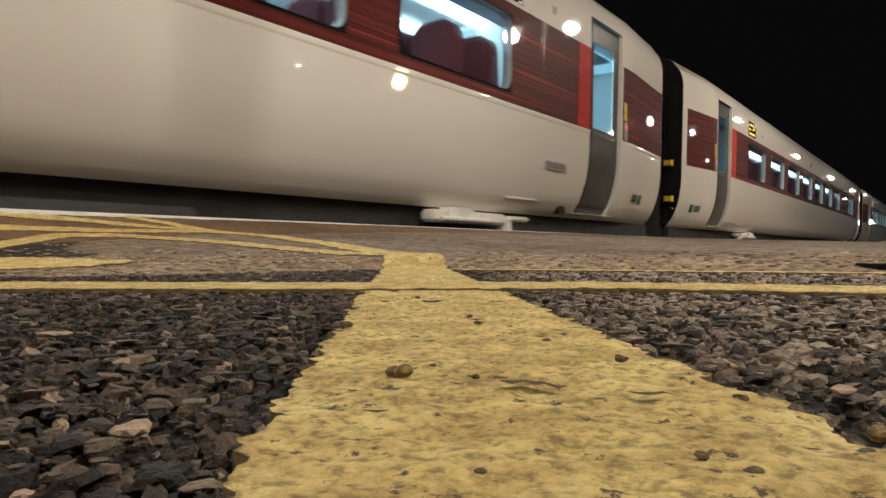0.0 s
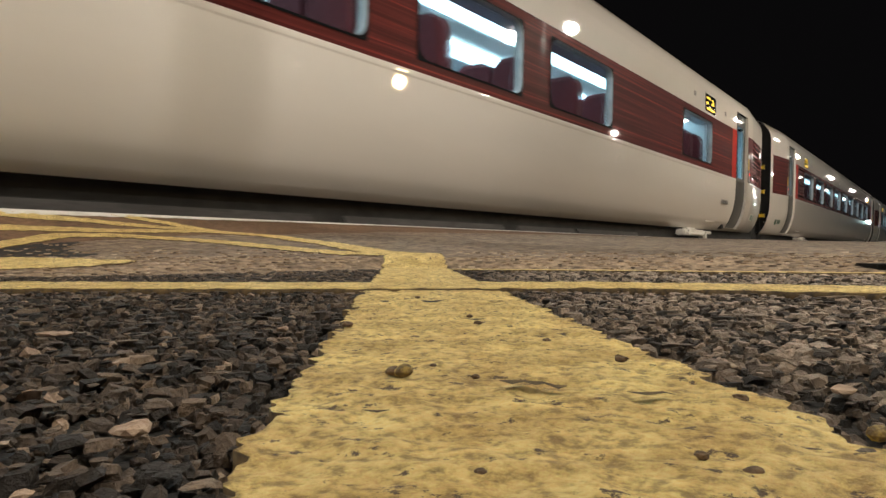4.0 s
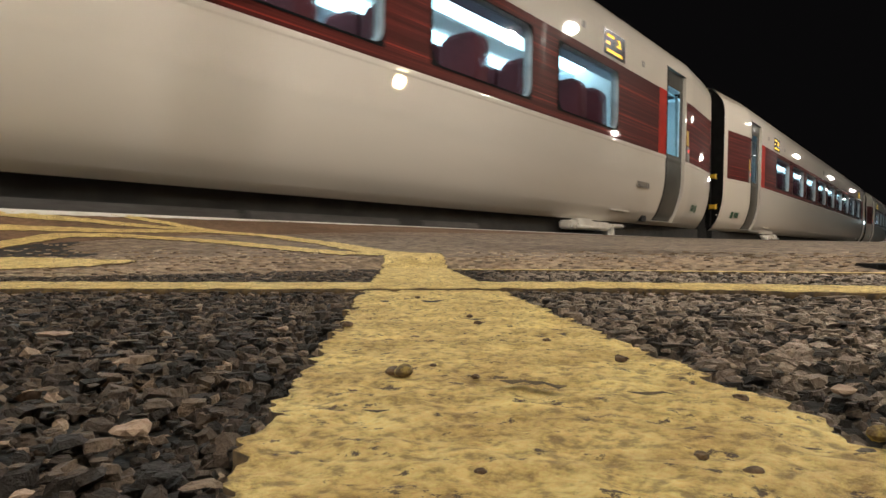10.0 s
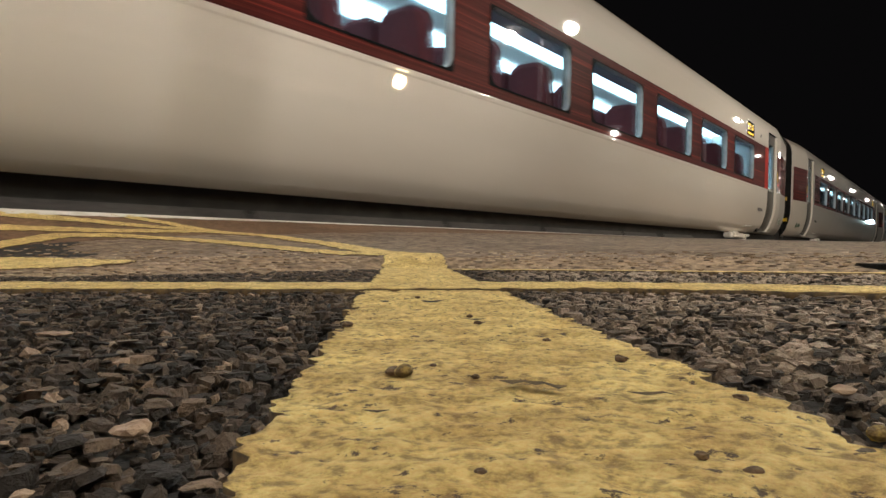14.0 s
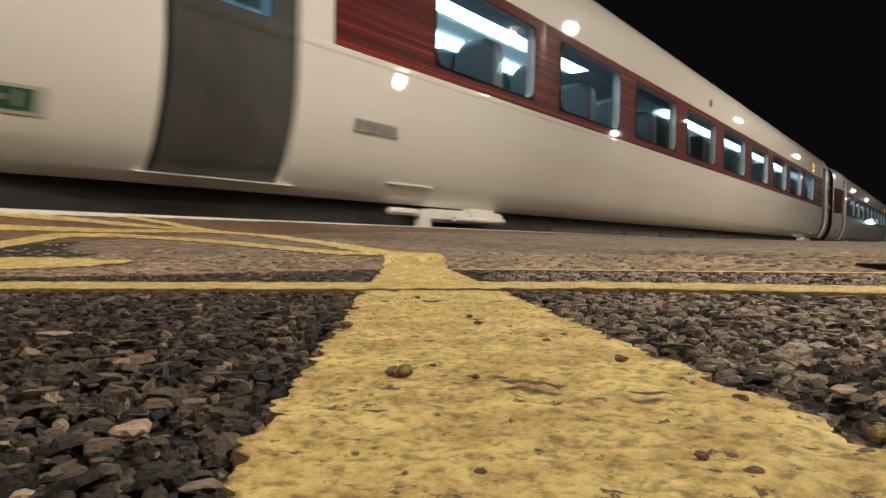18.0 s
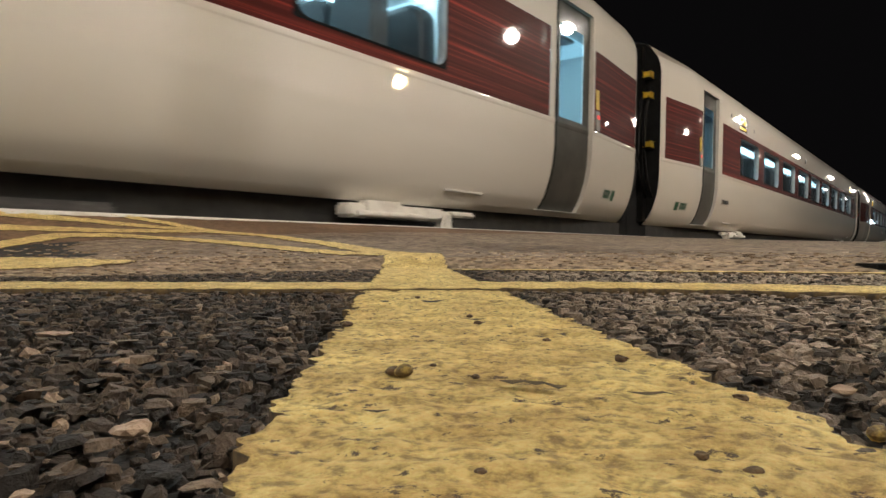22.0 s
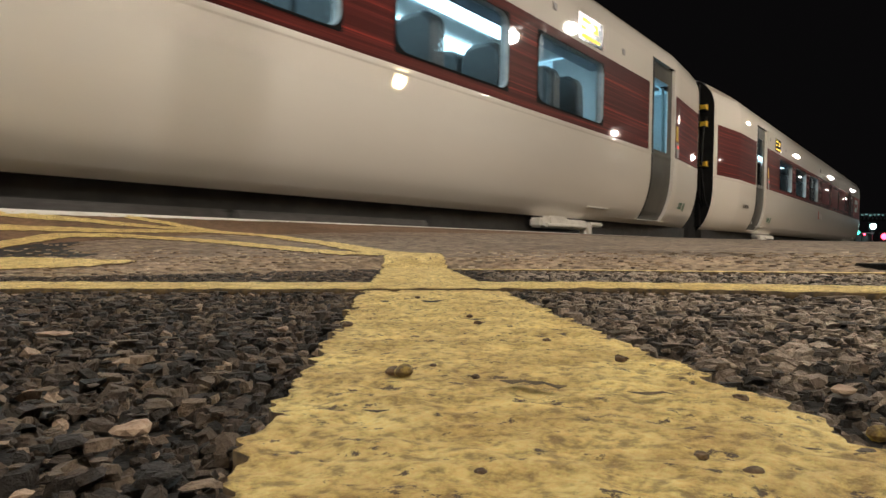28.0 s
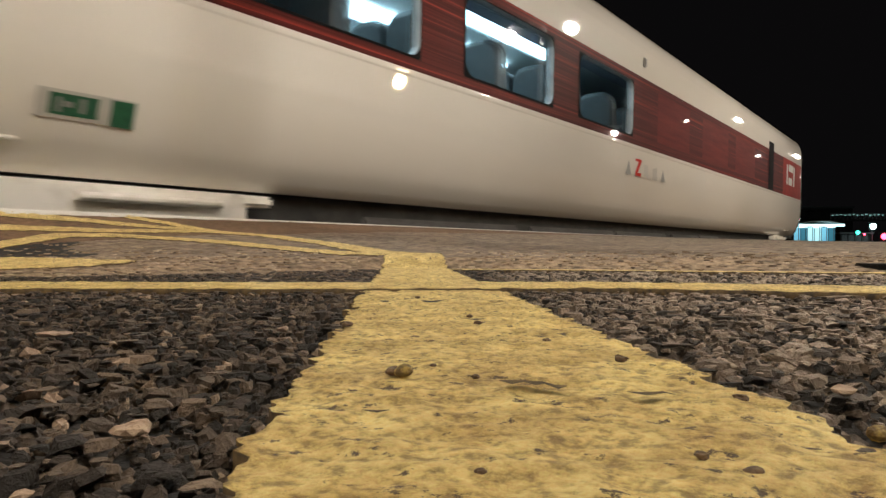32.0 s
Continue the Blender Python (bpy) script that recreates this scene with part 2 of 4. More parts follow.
def side_sheet(name, x0, x1, lo, hi, mat, parent, holes=(), off=0.0, label="", mirror=False, cuts=()):
    """A sheet of coach side from x0 to x1 and lo to hi, with openings (x0, x1, z0, z1)."""
    xs = sorted({x0, x1, *[c for h in holes for c in h[:2] if x0 < c < x1], *[c for c in (*cuts, 1.40, 1.52, REAR_KINK[0] - 0.06, REAR_KINK[0] + 0.06) if x0 < c < x1]})
    zs = sorted({*levels(lo, hi), *[c for h in holes for c in h[2:] if lo < c < hi]})
    verts, faces = [], []
    for x in xs:
        for z in zs:
            y = inboard(z) + off + tuck(x) * fade(z)
            if mirror:
                y = WIDTH - y
            verts.append((x, y, z))
    n = len(zs)
    for i in range(len(xs) - 1):
        for j in range(n - 1):
            cx, cz = (xs[i] + xs[i + 1]) / 2, (zs[j] + zs[j + 1]) / 2
            if any(h[0] < cx < h[1] and h[2] < cz < h[3] for h in holes):
                continue
            f = (i * n + j, (i + 1) * n + j, (i + 1) * n + j + 1, i * n + j + 1)
            faces.append(f[::-1] if mirror else f)
    return piece(name, mesh_of(name, verts, faces, mat, True), parent, label)


def ring(w, h, r, depth, t, seg=5):
    """A rounded rectangular frame ring in the xz plane, centred; its face looks to -y."""
    def loop(w, h, r):
        pts = []
        for cx, cz, a0 in ((w / 2 - r, h / 2 - r, 0), (-w / 2 + r, h / 2 - r, 90), (-w / 2 + r, -h / 2 + r, 180), (w / 2 - r, -h / 2 + r, 270)):
            for k in range(seg + 1):
                a = radians(a0 + 90 * k / seg)
                pts.append((cx + r * math.cos(a), cz + r * math.sin(a)))
        return pts
    inner, outer = loop(w - 2 * t, h - 2 * t, r), loop(w, h, 0.02)
    n = len(inner)
    verts = [(x, 0, z) for x, z in outer] + [(x, -0.004, z) for x, z in inner] + [(x, depth, z) for x, z in inner]
    faces = []
    for k in range(n):
        j = (k + 1) % n
        faces.append((k, n + k, n + j, j))
        faces.append((n + k, 2 * n + k, 2 * n + j, n + j))
    return verts, faces


WV, WF = ring(1.49, WIN_HI - WIN_LO + 0.02, 0.12, 0.075, 0.016)
ME_FRAME = mesh_of("window_frame", WV, WF, M_FRAME)
ME_FRAME.materials.append(M_REVEAL)
ME_FRAME.polygons.foreach_set("material_index", [k % 2 for k in range(len(WF))])
ME_PANE = mesh_of("pane", [(-0.73, 0, -0.34), (0.73, 0, -0.34), (0.73, 0, 0.34), (-0.73, 0, 0.34)], [(0, 1, 2, 3)], M_GLASS)
WIN_MID = (WIN_LO + WIN_HI) / 2
WIN_LEAN = math.degrees(math.atan2(inboard(WIN_HI) - inboard(WIN_LO), WIN_HI - WIN_LO))


def seat_mesh(mat):
    bm = bmesh.new()
    add_box(bm, (-0.24, -0.22, 0.38), (0.24, 0.22, 0.52), 0.03)
    rim = [(-0.225, 0.45), (0.225, 0.45), (0.225, 1.10)] + [(0.085 + 0.14 * math.cos(a), 1.24 + 0.15 * math.sin(a)) for a in np.linspace(0.0, 1.57, 6)]
    rim += [(-0.085 + 0.14 * math.cos(a), 1.24 + 0.15 * math.sin(a)) for a in np.linspace(1.57, 3.14, 6)] + [(-0.225, 1.10)]
    loops = [[bm.verts.new((x + 0.04 * (z - 0.45), k * y, 0.45 + (z - 0.45) * k ** 0.5)) for y, z in rim] for x, k in ((0.10, 0.90), (0.125, 1.0), (0.26, 1.0), (0.285, 0.90))]
    for a, b in zip(loops, loops[1:]):
        for i in range(len(rim)):
            j = (i + 1) % len(rim)
            bm.faces.new((a[i], a[j], b[j], b[i]))
    bm.faces.new(loops[0][::-1])
    bm.faces.new(loops[-1])
    add_box(bm, (-0.15, -0.05, 0.0), (0.15, 0.05, 0.40), 0.01)
    me = bpy.data.meshes.new("seat")
    bm.to_mesh(me)
    bm.free()
    me.materials.append(mat)
    return me


ME_SEAT, ME_SEATDARK = seat_mesh(M_SEAT), seat_mesh(M_SEATDARK)


def bogie(parent, x, way=1, deep=False):
    """Running gear whose middle lies at x; way +1 has the bracket towards the rear."""
    bm = bmesh.new()
    y = 0.15
    if deep:
        add_box(bm, (x - 0.75, y, 0.20), (x + 0.60, y + 0.16, 0.37), 0.02)
        add_box(bm, (x - 0.95, y + 0.02, 0.30), (x + 0.80, y + 0.14, 0.37), 0.02)
    else:
        a, b = sorted((x - way * 0.45, x + way * 0.62))
        add_box(bm, (a, y, 0.275), (b, y + 0.14, 0.375), 0.02)
        a, b = sorted((x - way * 0.30, x + way * 0.10))
        add_box(bm, (a, y - 0.02, 0.30), (b, y + 0.1, 0.40), 0.02)
    fr = part("bogie_frame", bm, M_BOGIE, parent, "pale dirty painted bogie side frame")
    part("damper", rod((x - 0.4 * way, y - 0.03, 0.30), (x + 0.35 * way, y - 0.03, 0.30), 0.022), M_BOGIE, fr)
    a, b = sorted((x + way * 0.58, x + way * 0.72))
    part("bracket", box((a, y - 0.01, 0.12), (b, y + 0.10, 0.36), 0.03), M_BOGIE, fr)
    a, b = sorted((x + way * 0.72, x + way * 1.05))
    part("yaw_arm", box((a, y + 0.01, 0.315), (b, y + 0.08, 0.365), 0.015), M_BOGIE, fr)
    for k in (-1.3, 1.3):
        bm = bmesh.new()
        add_rod(bm, (x + k, 0.62, -0.21), (x + k, 0.76, -0.21), 0.43, 32)
        add_rod(bm, (x + k, 0.55, -0.21), (x + k, 0.62, -0.21), 0.41, 32)
        add_rod(bm, (x + k, 0.30, -0.21), (x + k, 0.55, -0.21), 0.12, 16)
        part("wheel", bm, M_STEEL, parent)
        part("axle_box", box((x + k - 0.17, 0.26, -0.40), (x + k + 0.17, 0.42, 0.05), 0.03), M_UNDER, parent)
    part("lifting_lip", box((x - 0.27 + way * 0.86, inboard(0.53) - 0.02, 0.525), (x + 0.27 + way * 0.86, inboard(0.53) + 0.02, 0.545), 0.006), M_SIGNWHITE, parent, "bright body lip over the bogie")
    return fr


def door(parent, x0, x1, strip=None):
    """A grey plug door between x0 and x1 with a tall window."""
    mid = (x0 + x1) / 2
    hole = (mid - 0.26, mid + 0.26, 1.40, 2.35)
    d = side_sheet("door", x0, x1, DOOR_LO, DOOR_HI, M_GREY, parent, [hole], 0.045, "dark grey passenger door with a tall window")
    bm = bmesh.new()
    v = [bm.verts.new((x, inboard(z) + 0.06, z)) for x, z in ((hole[0] - .01, hole[2] - .01), (hole[1] + .01, hole[2] - .01), (hole[1] + .01, hole[3] + .01), (hole[0] - .01, hole[3] + .01))]
    bm.faces.new(v)
    p = part("door_window", bm, M_DOORGLASS, d, "narrow tinted door window")
    p.visible_shadow = False
    bm = bmesh.new()
    for a, b in ((x0 - 0.012, x0 + 0.02),):
        zs = levels(DOOR_LO, DOOR_HI)
        pts = [[bm.verts.new((a, inboard(z) - 0.004, z)), bm.verts.new((b, inboard(z) - 0.004, z)), bm.verts.new((b, inboard(z) + 0.05, z)), bm.verts.new((a, inboard(z) + 0.05, z))] for z in zs]
        for p0, p1 in zip(pts, pts[1:]):
            for k in range(4):
                bm.faces.new((p0[k], p0[(k + 1) % 4], p1[(k + 1) % 4], p1[k]))
    part("door_seal", bm, M_FRAME, d)
    zs = levels(DOOR_LO, DOOR_HI)
    verts = [(x1 + e, inboard(z) + o, z) for z in zs for e, o in ((0.0, 0.05), (0.0, -0.003), (0.03, -0.003))]
    faces = [(3 * i + k, 3 * i + k + 1, 3 * i + k + 4, 3 * i + k + 3) for i in range(len(zs) - 1) for k in range(2)]
    piece("door_jamb", mesh_of("door_jamb", verts, faces, M_WHITE), d, "cream door jamb")
    part("step_plate", box((x0 - 0.06, inboard(0.455) - 0.025, 0.447), (x1 + 0.10, inboard(0.455) + 0.06, 0.455), 0.002), M_SIGNWHITE, d, "pale worn door step")
    return d


def door_control(parent, x):
    """Yellow handle plate with a lit red button on the band beside a door."""
    y = inboard(1.5) - 0.012
    p = part("door_control", box((x - 0.05, y, 1.36), (x + 0.05, y + 0.02, 1.58), 0.006), M_SIGNGREY, parent, "grey door button plate with a red light")
    part("button", rod((x, y - 0.008, 1.51), (x, y + 0.004, 1.51), 0.024, 14), M_REDLED, p)
    part("grab_plate", box((x - 0.045, y + 0.005, 1.59), (x + 0.045, y + 0.03, 1.82), 0.008), M_YELLOW, parent, "yellow marker plate")


def green_sign(parent, x, flip):
    """A white plate with a green pictogram field and a green tab."""
    z = 0.703
    y0, y1 = inboard(z - 0.07) - 0.006, inboard(z + 0.07) - 0.006

    def quad(a, b, lo, hi, lift, mat, name, par):
        bm = bmesh.new()
        f = lambda zz: y0 + (y1 - y0) * (zz - z + 0.07) / 0.14 - lift
        bm.faces.new([bm.verts.new((p, f(q) + tuck(p), q)) for p, q in ((a, lo), (b, lo), (b, hi), (a, hi))])
        return part(name, bm, mat, par)
    s = -1 if flip else 1
    p = quad(x - 0.22, x + 0.22, z - 0.062, z + 0.062, 0.0, M_NOTICE, "sign_plate", parent)
    p["label"] = "white and green safety notice"
    a, b = sorted((x - s * 0.17, x + s * 0.04))
    f = quad(a, b, z - 0.046, z + 0.046, 0.003, M_GREEN, "pictogram", p)
    for u, w, lo, hi in ((0.03, 0.05, -0.035, 0.03), (0.06, 0.10, -0.01, 0.015), (0.13, 0.155, -0.03, 0.035)):
        quad(a + u, a + w, z + lo, z + hi, 0.005, M_SIGNGREY, "symbol", p)
    a, b = sorted((x + s * 0.10, x + s * 0.21))
    quad(a, b, z - 0.066, z + 0.054, 0.003, M_GREEN, "tab", p)


def grille(parent, x):
    z = 0.885
    y = inboard(z) - 0.006
    g = part("grille", box((x - 0.22, y, z - 0.045), (x + 0.22, y + 0.01, z + 0.045), 0.003), M_VENT, parent, "small grey louvred vent")
    for k in range(8):
        a = x - 0.195 + k * 0.05
        part("slat", box((a, y - 0.004, z - 0.036 + 0.006 * (k % 3 == 1)), (a + 0.026, y + 0.002, z + 0.034 - 0.008 * (k % 2))), M_EQUIP, g)


def display(parent, x):
    """Route display: black panel with amber bars."""
    z0, z1 = 2.262, 2.545
    f = lambda z: inboard(z) - 0.006
    w = 0.60
    bm = bmesh.new()
    bm.faces.new([bm.verts.new(c) for c in ((x, f(z0), z0), (x + w, f(z0), z0), (x + w, f(z1), z1), (x, f(z1), z1))])
    p = part("route_display", bm, M_DISPLAY, parent, "black route display with amber text")
    for k, z in ((-0.55, 2.44), (w + 0.55, 2.40)):
        part("roof_socket", box((x + k, inboard(z) - 0.008, z - 0.04), (x + k + 0.08, inboard(z) + 0.02, z + 0.035), 0.006), M_SIGNGREY, parent, "small grey socket")
    for a, b, lo, hi in ((0.08, 0.27, 0.205, 0.235), (0.36, 0.44, 0.20, 0.225), (0.40, 0.45, 0.145, 0.20), (0.34, 0.46, 0.135, 0.155), (0.06, 0.16, 0.12, 0.15), (0.08, 0.50, 0.035, 0.068)):
        bm = bmesh.new()
        bm.faces.new([bm.verts.new((x + u, f(z0 + w) - 0.004, z0 + w)) for u, w in ((a, lo), (b, lo), (b, hi), (a, hi))])
        part("amber_text", bm, M_AMBER, p)
    return p


def coach_end(parent, x, sign, steps=(), cables=False):
    """Dark end wall, gangway bellows, jumper hoses and yellow handles; sign +1 faces the rear."""
    zs = np.linspace(0.398, ROOF_TOP, 26)
    bm = bmesh.new()
    a = [bm.verts.new((x, inboard(z) + tuck(x) * fade(z) + 0.004, z)) for z in zs]
    b = [bm.verts.new((x, WIDTH - inboard(z) - tuck(x) * fade(z) - 0.004, z)) for z in zs]
    for k in range(len(zs) - 1):
        bm.faces.new((a[k], b[k], b[k + 1], a[k + 1]))
    part("end_wall", bm, M_BLACK, parent, "black coach end wall")
    bm = bmesh.new()
    rings = []
    for k in range(15):
        q, d = x + sign * (0.01 + 0.033 * k), 0.05 * (k % 2)
        rings.append([bm.verts.new((q, y, z)) for y, z in ((0.42 + d, 0.2), (WIDTH - 0.42 - d, 0.2), (WIDTH - 0.42 - d, 2.88 - d), (0.42 + d, 2.88 - d))])
    for r0, r1 in zip(rings, rings[1:]):
        for k in range(4):
            bm.faces.new((r0[k], r0[(k + 1) % 4], r1[(k + 1) % 4], r1[k]))
    part("gangway_bellows", bm, M_BELLOWS, parent, "folded grey rubber gangway")
    near, wide = (0.02, 0.12) if steps and steps[0] > 1 else (0.15, 0.10)
    for z in steps:
        h = part("step_handle", box((x + sign * near, 0.21, z + 0.01), (x + sign * (near + wide), 0.31, z + 0.082), 0.008), M_YELLOW, parent, "yellow end step")
        part("bracket", box((x + sign * (near + 0.02), 0.225, z - 0.01), (x + sign * (near + wide - 0.02), 0.315, z + 0.014), 0.004), M_BLACK, h)
    if sign > 0:
        # a black sheet stands in for the shade in the gap before the panel
        side_sheet("gap_shade", x - 0.005, x + 0.12, 0.42, 2.88, M_BLACK, parent, off=0.10, label="black strip for the shaded gap at the coach end")
        side_sheet("gangway_panel", x + 0.12, x + 0.27, 0.66, 2.86, M_PANEL, parent, off=0.11, label="light grey gangway side panel")
        side_sheet("gangway_panel", x + 0.11, x + 0.24, 0.47, 0.63, M_PANEL, parent, off=0.11, label="light grey gangway side panel")
        for z in (0.645, 0.46):
            part("strap", box((x, inboard(z) + tuck(x) + 0.09, z - 0.014), (x + 0.29, inboard(z) + tuck(x) + 0.15, z + 0.014), 0.004), M_BLACK, parent)
        for k in range(3 if cables else 0):
            y, d = 0.27 + 0.03 * k, 0.05 * k
            part("jumper_hose", hose([(x, y, 2.62 - d), (x + 0.13 + d, y - 0.04, 2.30), (x + 0.24 + d, y - 0.05, 1.78 + d), (x + 0.17, y - 0.03, 1.52 - d), (x + 0.26 + d, y - 0.04, 1.15), (x + 0.12 + d, y, 0.72), (x, y + 0.03, 0.55)], 0.030), M_BLACK, parent)
        for z in (2.72, 1.92, 1.02) if cables else ():
            part("cable_tag", box((x + 0.05, 0.215, z), (x + 0.12, 0.25, z + 0.07), 0.006), M_YELLOW, parent, "small yellow cable tag")
    elif steps[0] < 1:
        part("notice", box((x - 0.19, 0.212, 0.665), (x - 0.11, 0.218, 0.68)), M_SIGNWHITE, parent, "small pale plate on the end wall")
    part("end_post", box((x + sign * 0.01, 0.34, 0.45), (x + sign * 0.10, 0.42, 2.9), 0.01), M_BLACK, parent)
    for k in range(2 if steps and steps[0] > 1 else 0):
        y = 0.24 + 0.09 * k
        part("jumper_hose", hose([(x, y, 2.35 - 0.1 * k), (x + sign * 0.22, y, 2.0), (x + sign * 0.30, y, 1.4 - 0.15 * k), (x + sign * 0.16, y, 0.95), (x, y, 0.8)], 0.022), M_BLACK, parent)
    part("coupler", box((x, WIDTH / 2 - 0.15, -0.1), (x + sign * 0.37, WIDTH / 2 + 0.15, 0.15), 0.03), M_UNDER, parent)


def interior(parent, x0, x1, me, dim=()):
    """Floor, ceiling with light strips, luggage racks and seats; dim: stretches with no lit strip."""
    f = 0.58
    part("floor", box((x0, 0.30, f - 0.04), (x1, WIDTH - 0.30, f)), M_CARPET, parent)
    part("ceiling", box((x0, 0.25, 2.56), (x1, WIDTH - 0.25, 2.60)), M_LINING, parent, "pale interior ceiling")
    cuts = [x0 + 2.9 if x1 > 24 else x0 + 5.0] + [c for d in dim for c in d] + [x1 - (2.5 if x1 < 24 else 0.2)]
    for a, b in zip(cuts[::2], cuts[1::2]):
        for y in (0.76, WIDTH - 1.08):
            part("light_strip", box((a, y, 2.50), (b, y + 0.32, 2.545)), M_CEIL, parent, "cool white ceiling light strip")
    for y0, y1 in ((0.13, 0.48), (WIDTH - 0.5, WIDTH - 0.13)):
        part("luggage_rack", box((x0 + 0.9, y0, 2.28), (x1 - 0.9, y1, 2.315), 0.01), M_RACK, parent, "grey luggage rack")
    x, k = x0 + 3.1, 0
    while x < x1 - 3.0:
        turn = 0 if (k // 6) % 2 == 0 else 180
        for y in (0.36, 0.83, WIDTH - 0.83, WIDTH - 0.36):
            piece("seat", me, parent, at=pose(x, y, f, 0, 0, turn))
        x += 0.98
        k += 1
    for a, b in ((x0 + 0.1, x0 + 2.3), (x1 - 2.3, x1 + 0.3)):
        part("vestibule_light", box((a, 0.45, 2.51), (b, 1.75, 2.55)), M_VESTI, parent, "cool vestibule ceiling light")
        part("grab_pole", rod((b - 0.25, 0.42, f), (b - 0.25, 0.42, 2.55), 0.022, 10), M_ALU, parent, "bright metal grab pole")
    for x in (x0 - 0.02, x1 + 0.35):
        part("end_lining", box((x, 0.30, f), (x + 0.03, WIDTH - 0.30, 2.56)), M_LINING, parent, "pale vestibule end lining")
    for x in (x0 + 2.4, x1 - 2.4):
        part("partition", box((x, 0.14, f), (x + 0.03, 1.0, 2.5)), M_LINING, parent, "pale vestibule partition")


def coach(start, windows, doors, strip, dark_seats=False, dim=(), nose=False, red_box=0.0, ends=(0.20, 25.30), signs=(0.88, 24.30)):
    """One coach whose front end lies at start along the train."""
    ob = new("train_carriage")
    tagged(ob, "cream and maroon passenger train carriage with lit windows", "train carriage", "carriages of the train")
    ob["start"] = start
    L = ends[1] if not nose else 22.0
    REAR_KINK[0] = 23.95 if not nose else 99.0
    F = ends[0]
    wins = [(w, w + 1.47, WIN_LO, WIN_HI) for w in windows]
    dr = [(a, b, DOOR_LO, DOOR_HI) for a, b in doors]
    d0, d1 = doors[0], doors[-1]
    # lower side, band and upper side
    side_sheet("lower_side", F, L, 0.398, BAND_LO, M_WHITE, ob, dr, cuts=[F + 0.02, L - 0.02], label="cream lower body side")
    spans = []
    first, last = d0, d1
    spans.append((F + 0.16, first[0] - 0.05, False))
    inner0, inner1 = first[1] + (0.0 if strip == "red" else 0.26), last[0] - (0.0 if strip == "red" else 0.12)
    if nose:
        inner0, inner1 = first[1] + 0.02, L
    spans.append((inner0, inner1, True))
    if not nose:
        spans.append((last[1] + 0.05, L - 0.012, False))
    for a, b, w in spans:
        side_sheet("band_panel", a, b, BAND_LO, BAND_HI, M_BAND, ob, wins if w else [], 0.002, "maroon band with thin red stripes")
    if strip == "red" and not nose:
        side_sheet("red_strip", inner0, inner0 + 0.36, BAND_LO, BAND_HI, M_RED, ob, off=-0.002, label="bright red panel beside the door")
        side_sheet("red_strip", inner1 - 0.30, inner1, BAND_LO, BAND_HI, M_RED, ob, off=-0.002, label="bright red panel beside the door")
    fill = [(F, spans[0][0])] + [(a[1], b[0]) for a, b in zip(spans, spans[1:])] + ([(spans[-1][1], L)] if not nose else [])
    for a, b in fill:
        for c, d in ((a, min([x[0] for x in dr if a - 0.01 < x[0] < b] + [b])), (max([x[1] for x in dr if a < x[1] < b + 0.01], default=b), b)):
            if d - c > 0.005:
                side_sheet("body_post", c, d, BAND_LO, BAND_HI, M_WHITE, ob)
    side_sheet("upper_side", F, L, BAND_HI, 2.80, M_WHITE, ob, dr, label="cream upper body side")
    side_sheet("roof", F, L, 2.80, ROOF_TOP, M_ROOF, ob, label="grey-brown carriage roof")
    side_sheet("far_side", F, L, 0.398, ROOF_TOP, M_WHITE, ob, [], mirror=True)
    side_sheet("inner_lining", F + 0.1, L - 0.1, 0.42, 2.55, M_LINING, ob, wins + dr, 0.09)
    side_sheet("far_lining", F + 0.1, L - 0.1, 0.42, 2.55, M_LINING, ob, wins, 0.09, mirror=True)
    for w in wins:
        c = (w[0] + w[1]) / 2
        y = inboard(WIN_MID)
        fr = piece("window", ME_FRAME, ob, "dark framed carriage window", pose(c, y - 0.002, WIN_MID, -WIN_LEAN))
        pn = piece("pane", ME_PANE, fr, at=pose(0, 0.03, 0))
        pn.visible_shadow = False
        pn = piece("pane", ME_PANE, fr, at=pose(0, 0.055, 0))
        pn.visible_shadow = False
    for a, b in doors:
        door(ob, a, b)
    for a, s in ((d0[0] - 0.13, 1), (d1[1] + 0.13, 1)):
        if not (nose and a > d0[1]):
            door_control(ob, a if not nose else d0[1] + 0.2)
    if not nose:
        green_sign(ob, signs[1], False)
        green_sign(ob, signs[0], True)
        display(ob, 3.71 if strip == "red" else 3.93)
        display(ob, 20.74)
        if strip == "red":
            grille(ob, 22.07)
        if strip == "white":
            grille(ob, 3.20)
        if strip == "red":
            part("drain_box", box((22.37, inboard(0.49) - 0.012, 0.43), (22.53, inboard(0.43) + 0.03, 0.515), 0.004), M_BLACK, ob, "small black recessed box")
    part("roof_socket", box((10.85, inboard(2.42) - 0.03, 2.36), (10.93, inboard(2.42) + 0.03, 2.48), 0.015), M_SIGNGREY, ob, "small grey socket")
    if red_box:
        part("red_box", box((red_box, 0.27, 0.235), (red_box + 0.32, 0.38, 0.315), 0.02), M_DULLRED, ob, "red underframe box")
    coach_end(ob, F, -1, (1.48, 2.17, 2.46) if start > 100 else (0.77, 1.31, 1.86) if start == 26.0 else (0.77, 1.31))
    if not nose:
        coach_end(ob, L, 1, cables=start > 70)
    # underframe
    part("underframe", box((F + 0.01, 0.34, 0.24), (L - 0.01, WIDTH - 0.34, 0.40)), M_UNDER, ob)
    rng = random.Random(int(start) + 5)
    x = 6.25
    while x < L - 7.4:
        w = rng.uniform(1.2, 2.6)
        part("equipment_box", box((x, 0.30, -0.35), (min(x + w, 18.8), WIDTH - 0.30, 0.29), 0.02), M_EQUIP, ob, "grey underframe equipment case")
        x += w + rng.choice((0.03, 0.05, 0.25))
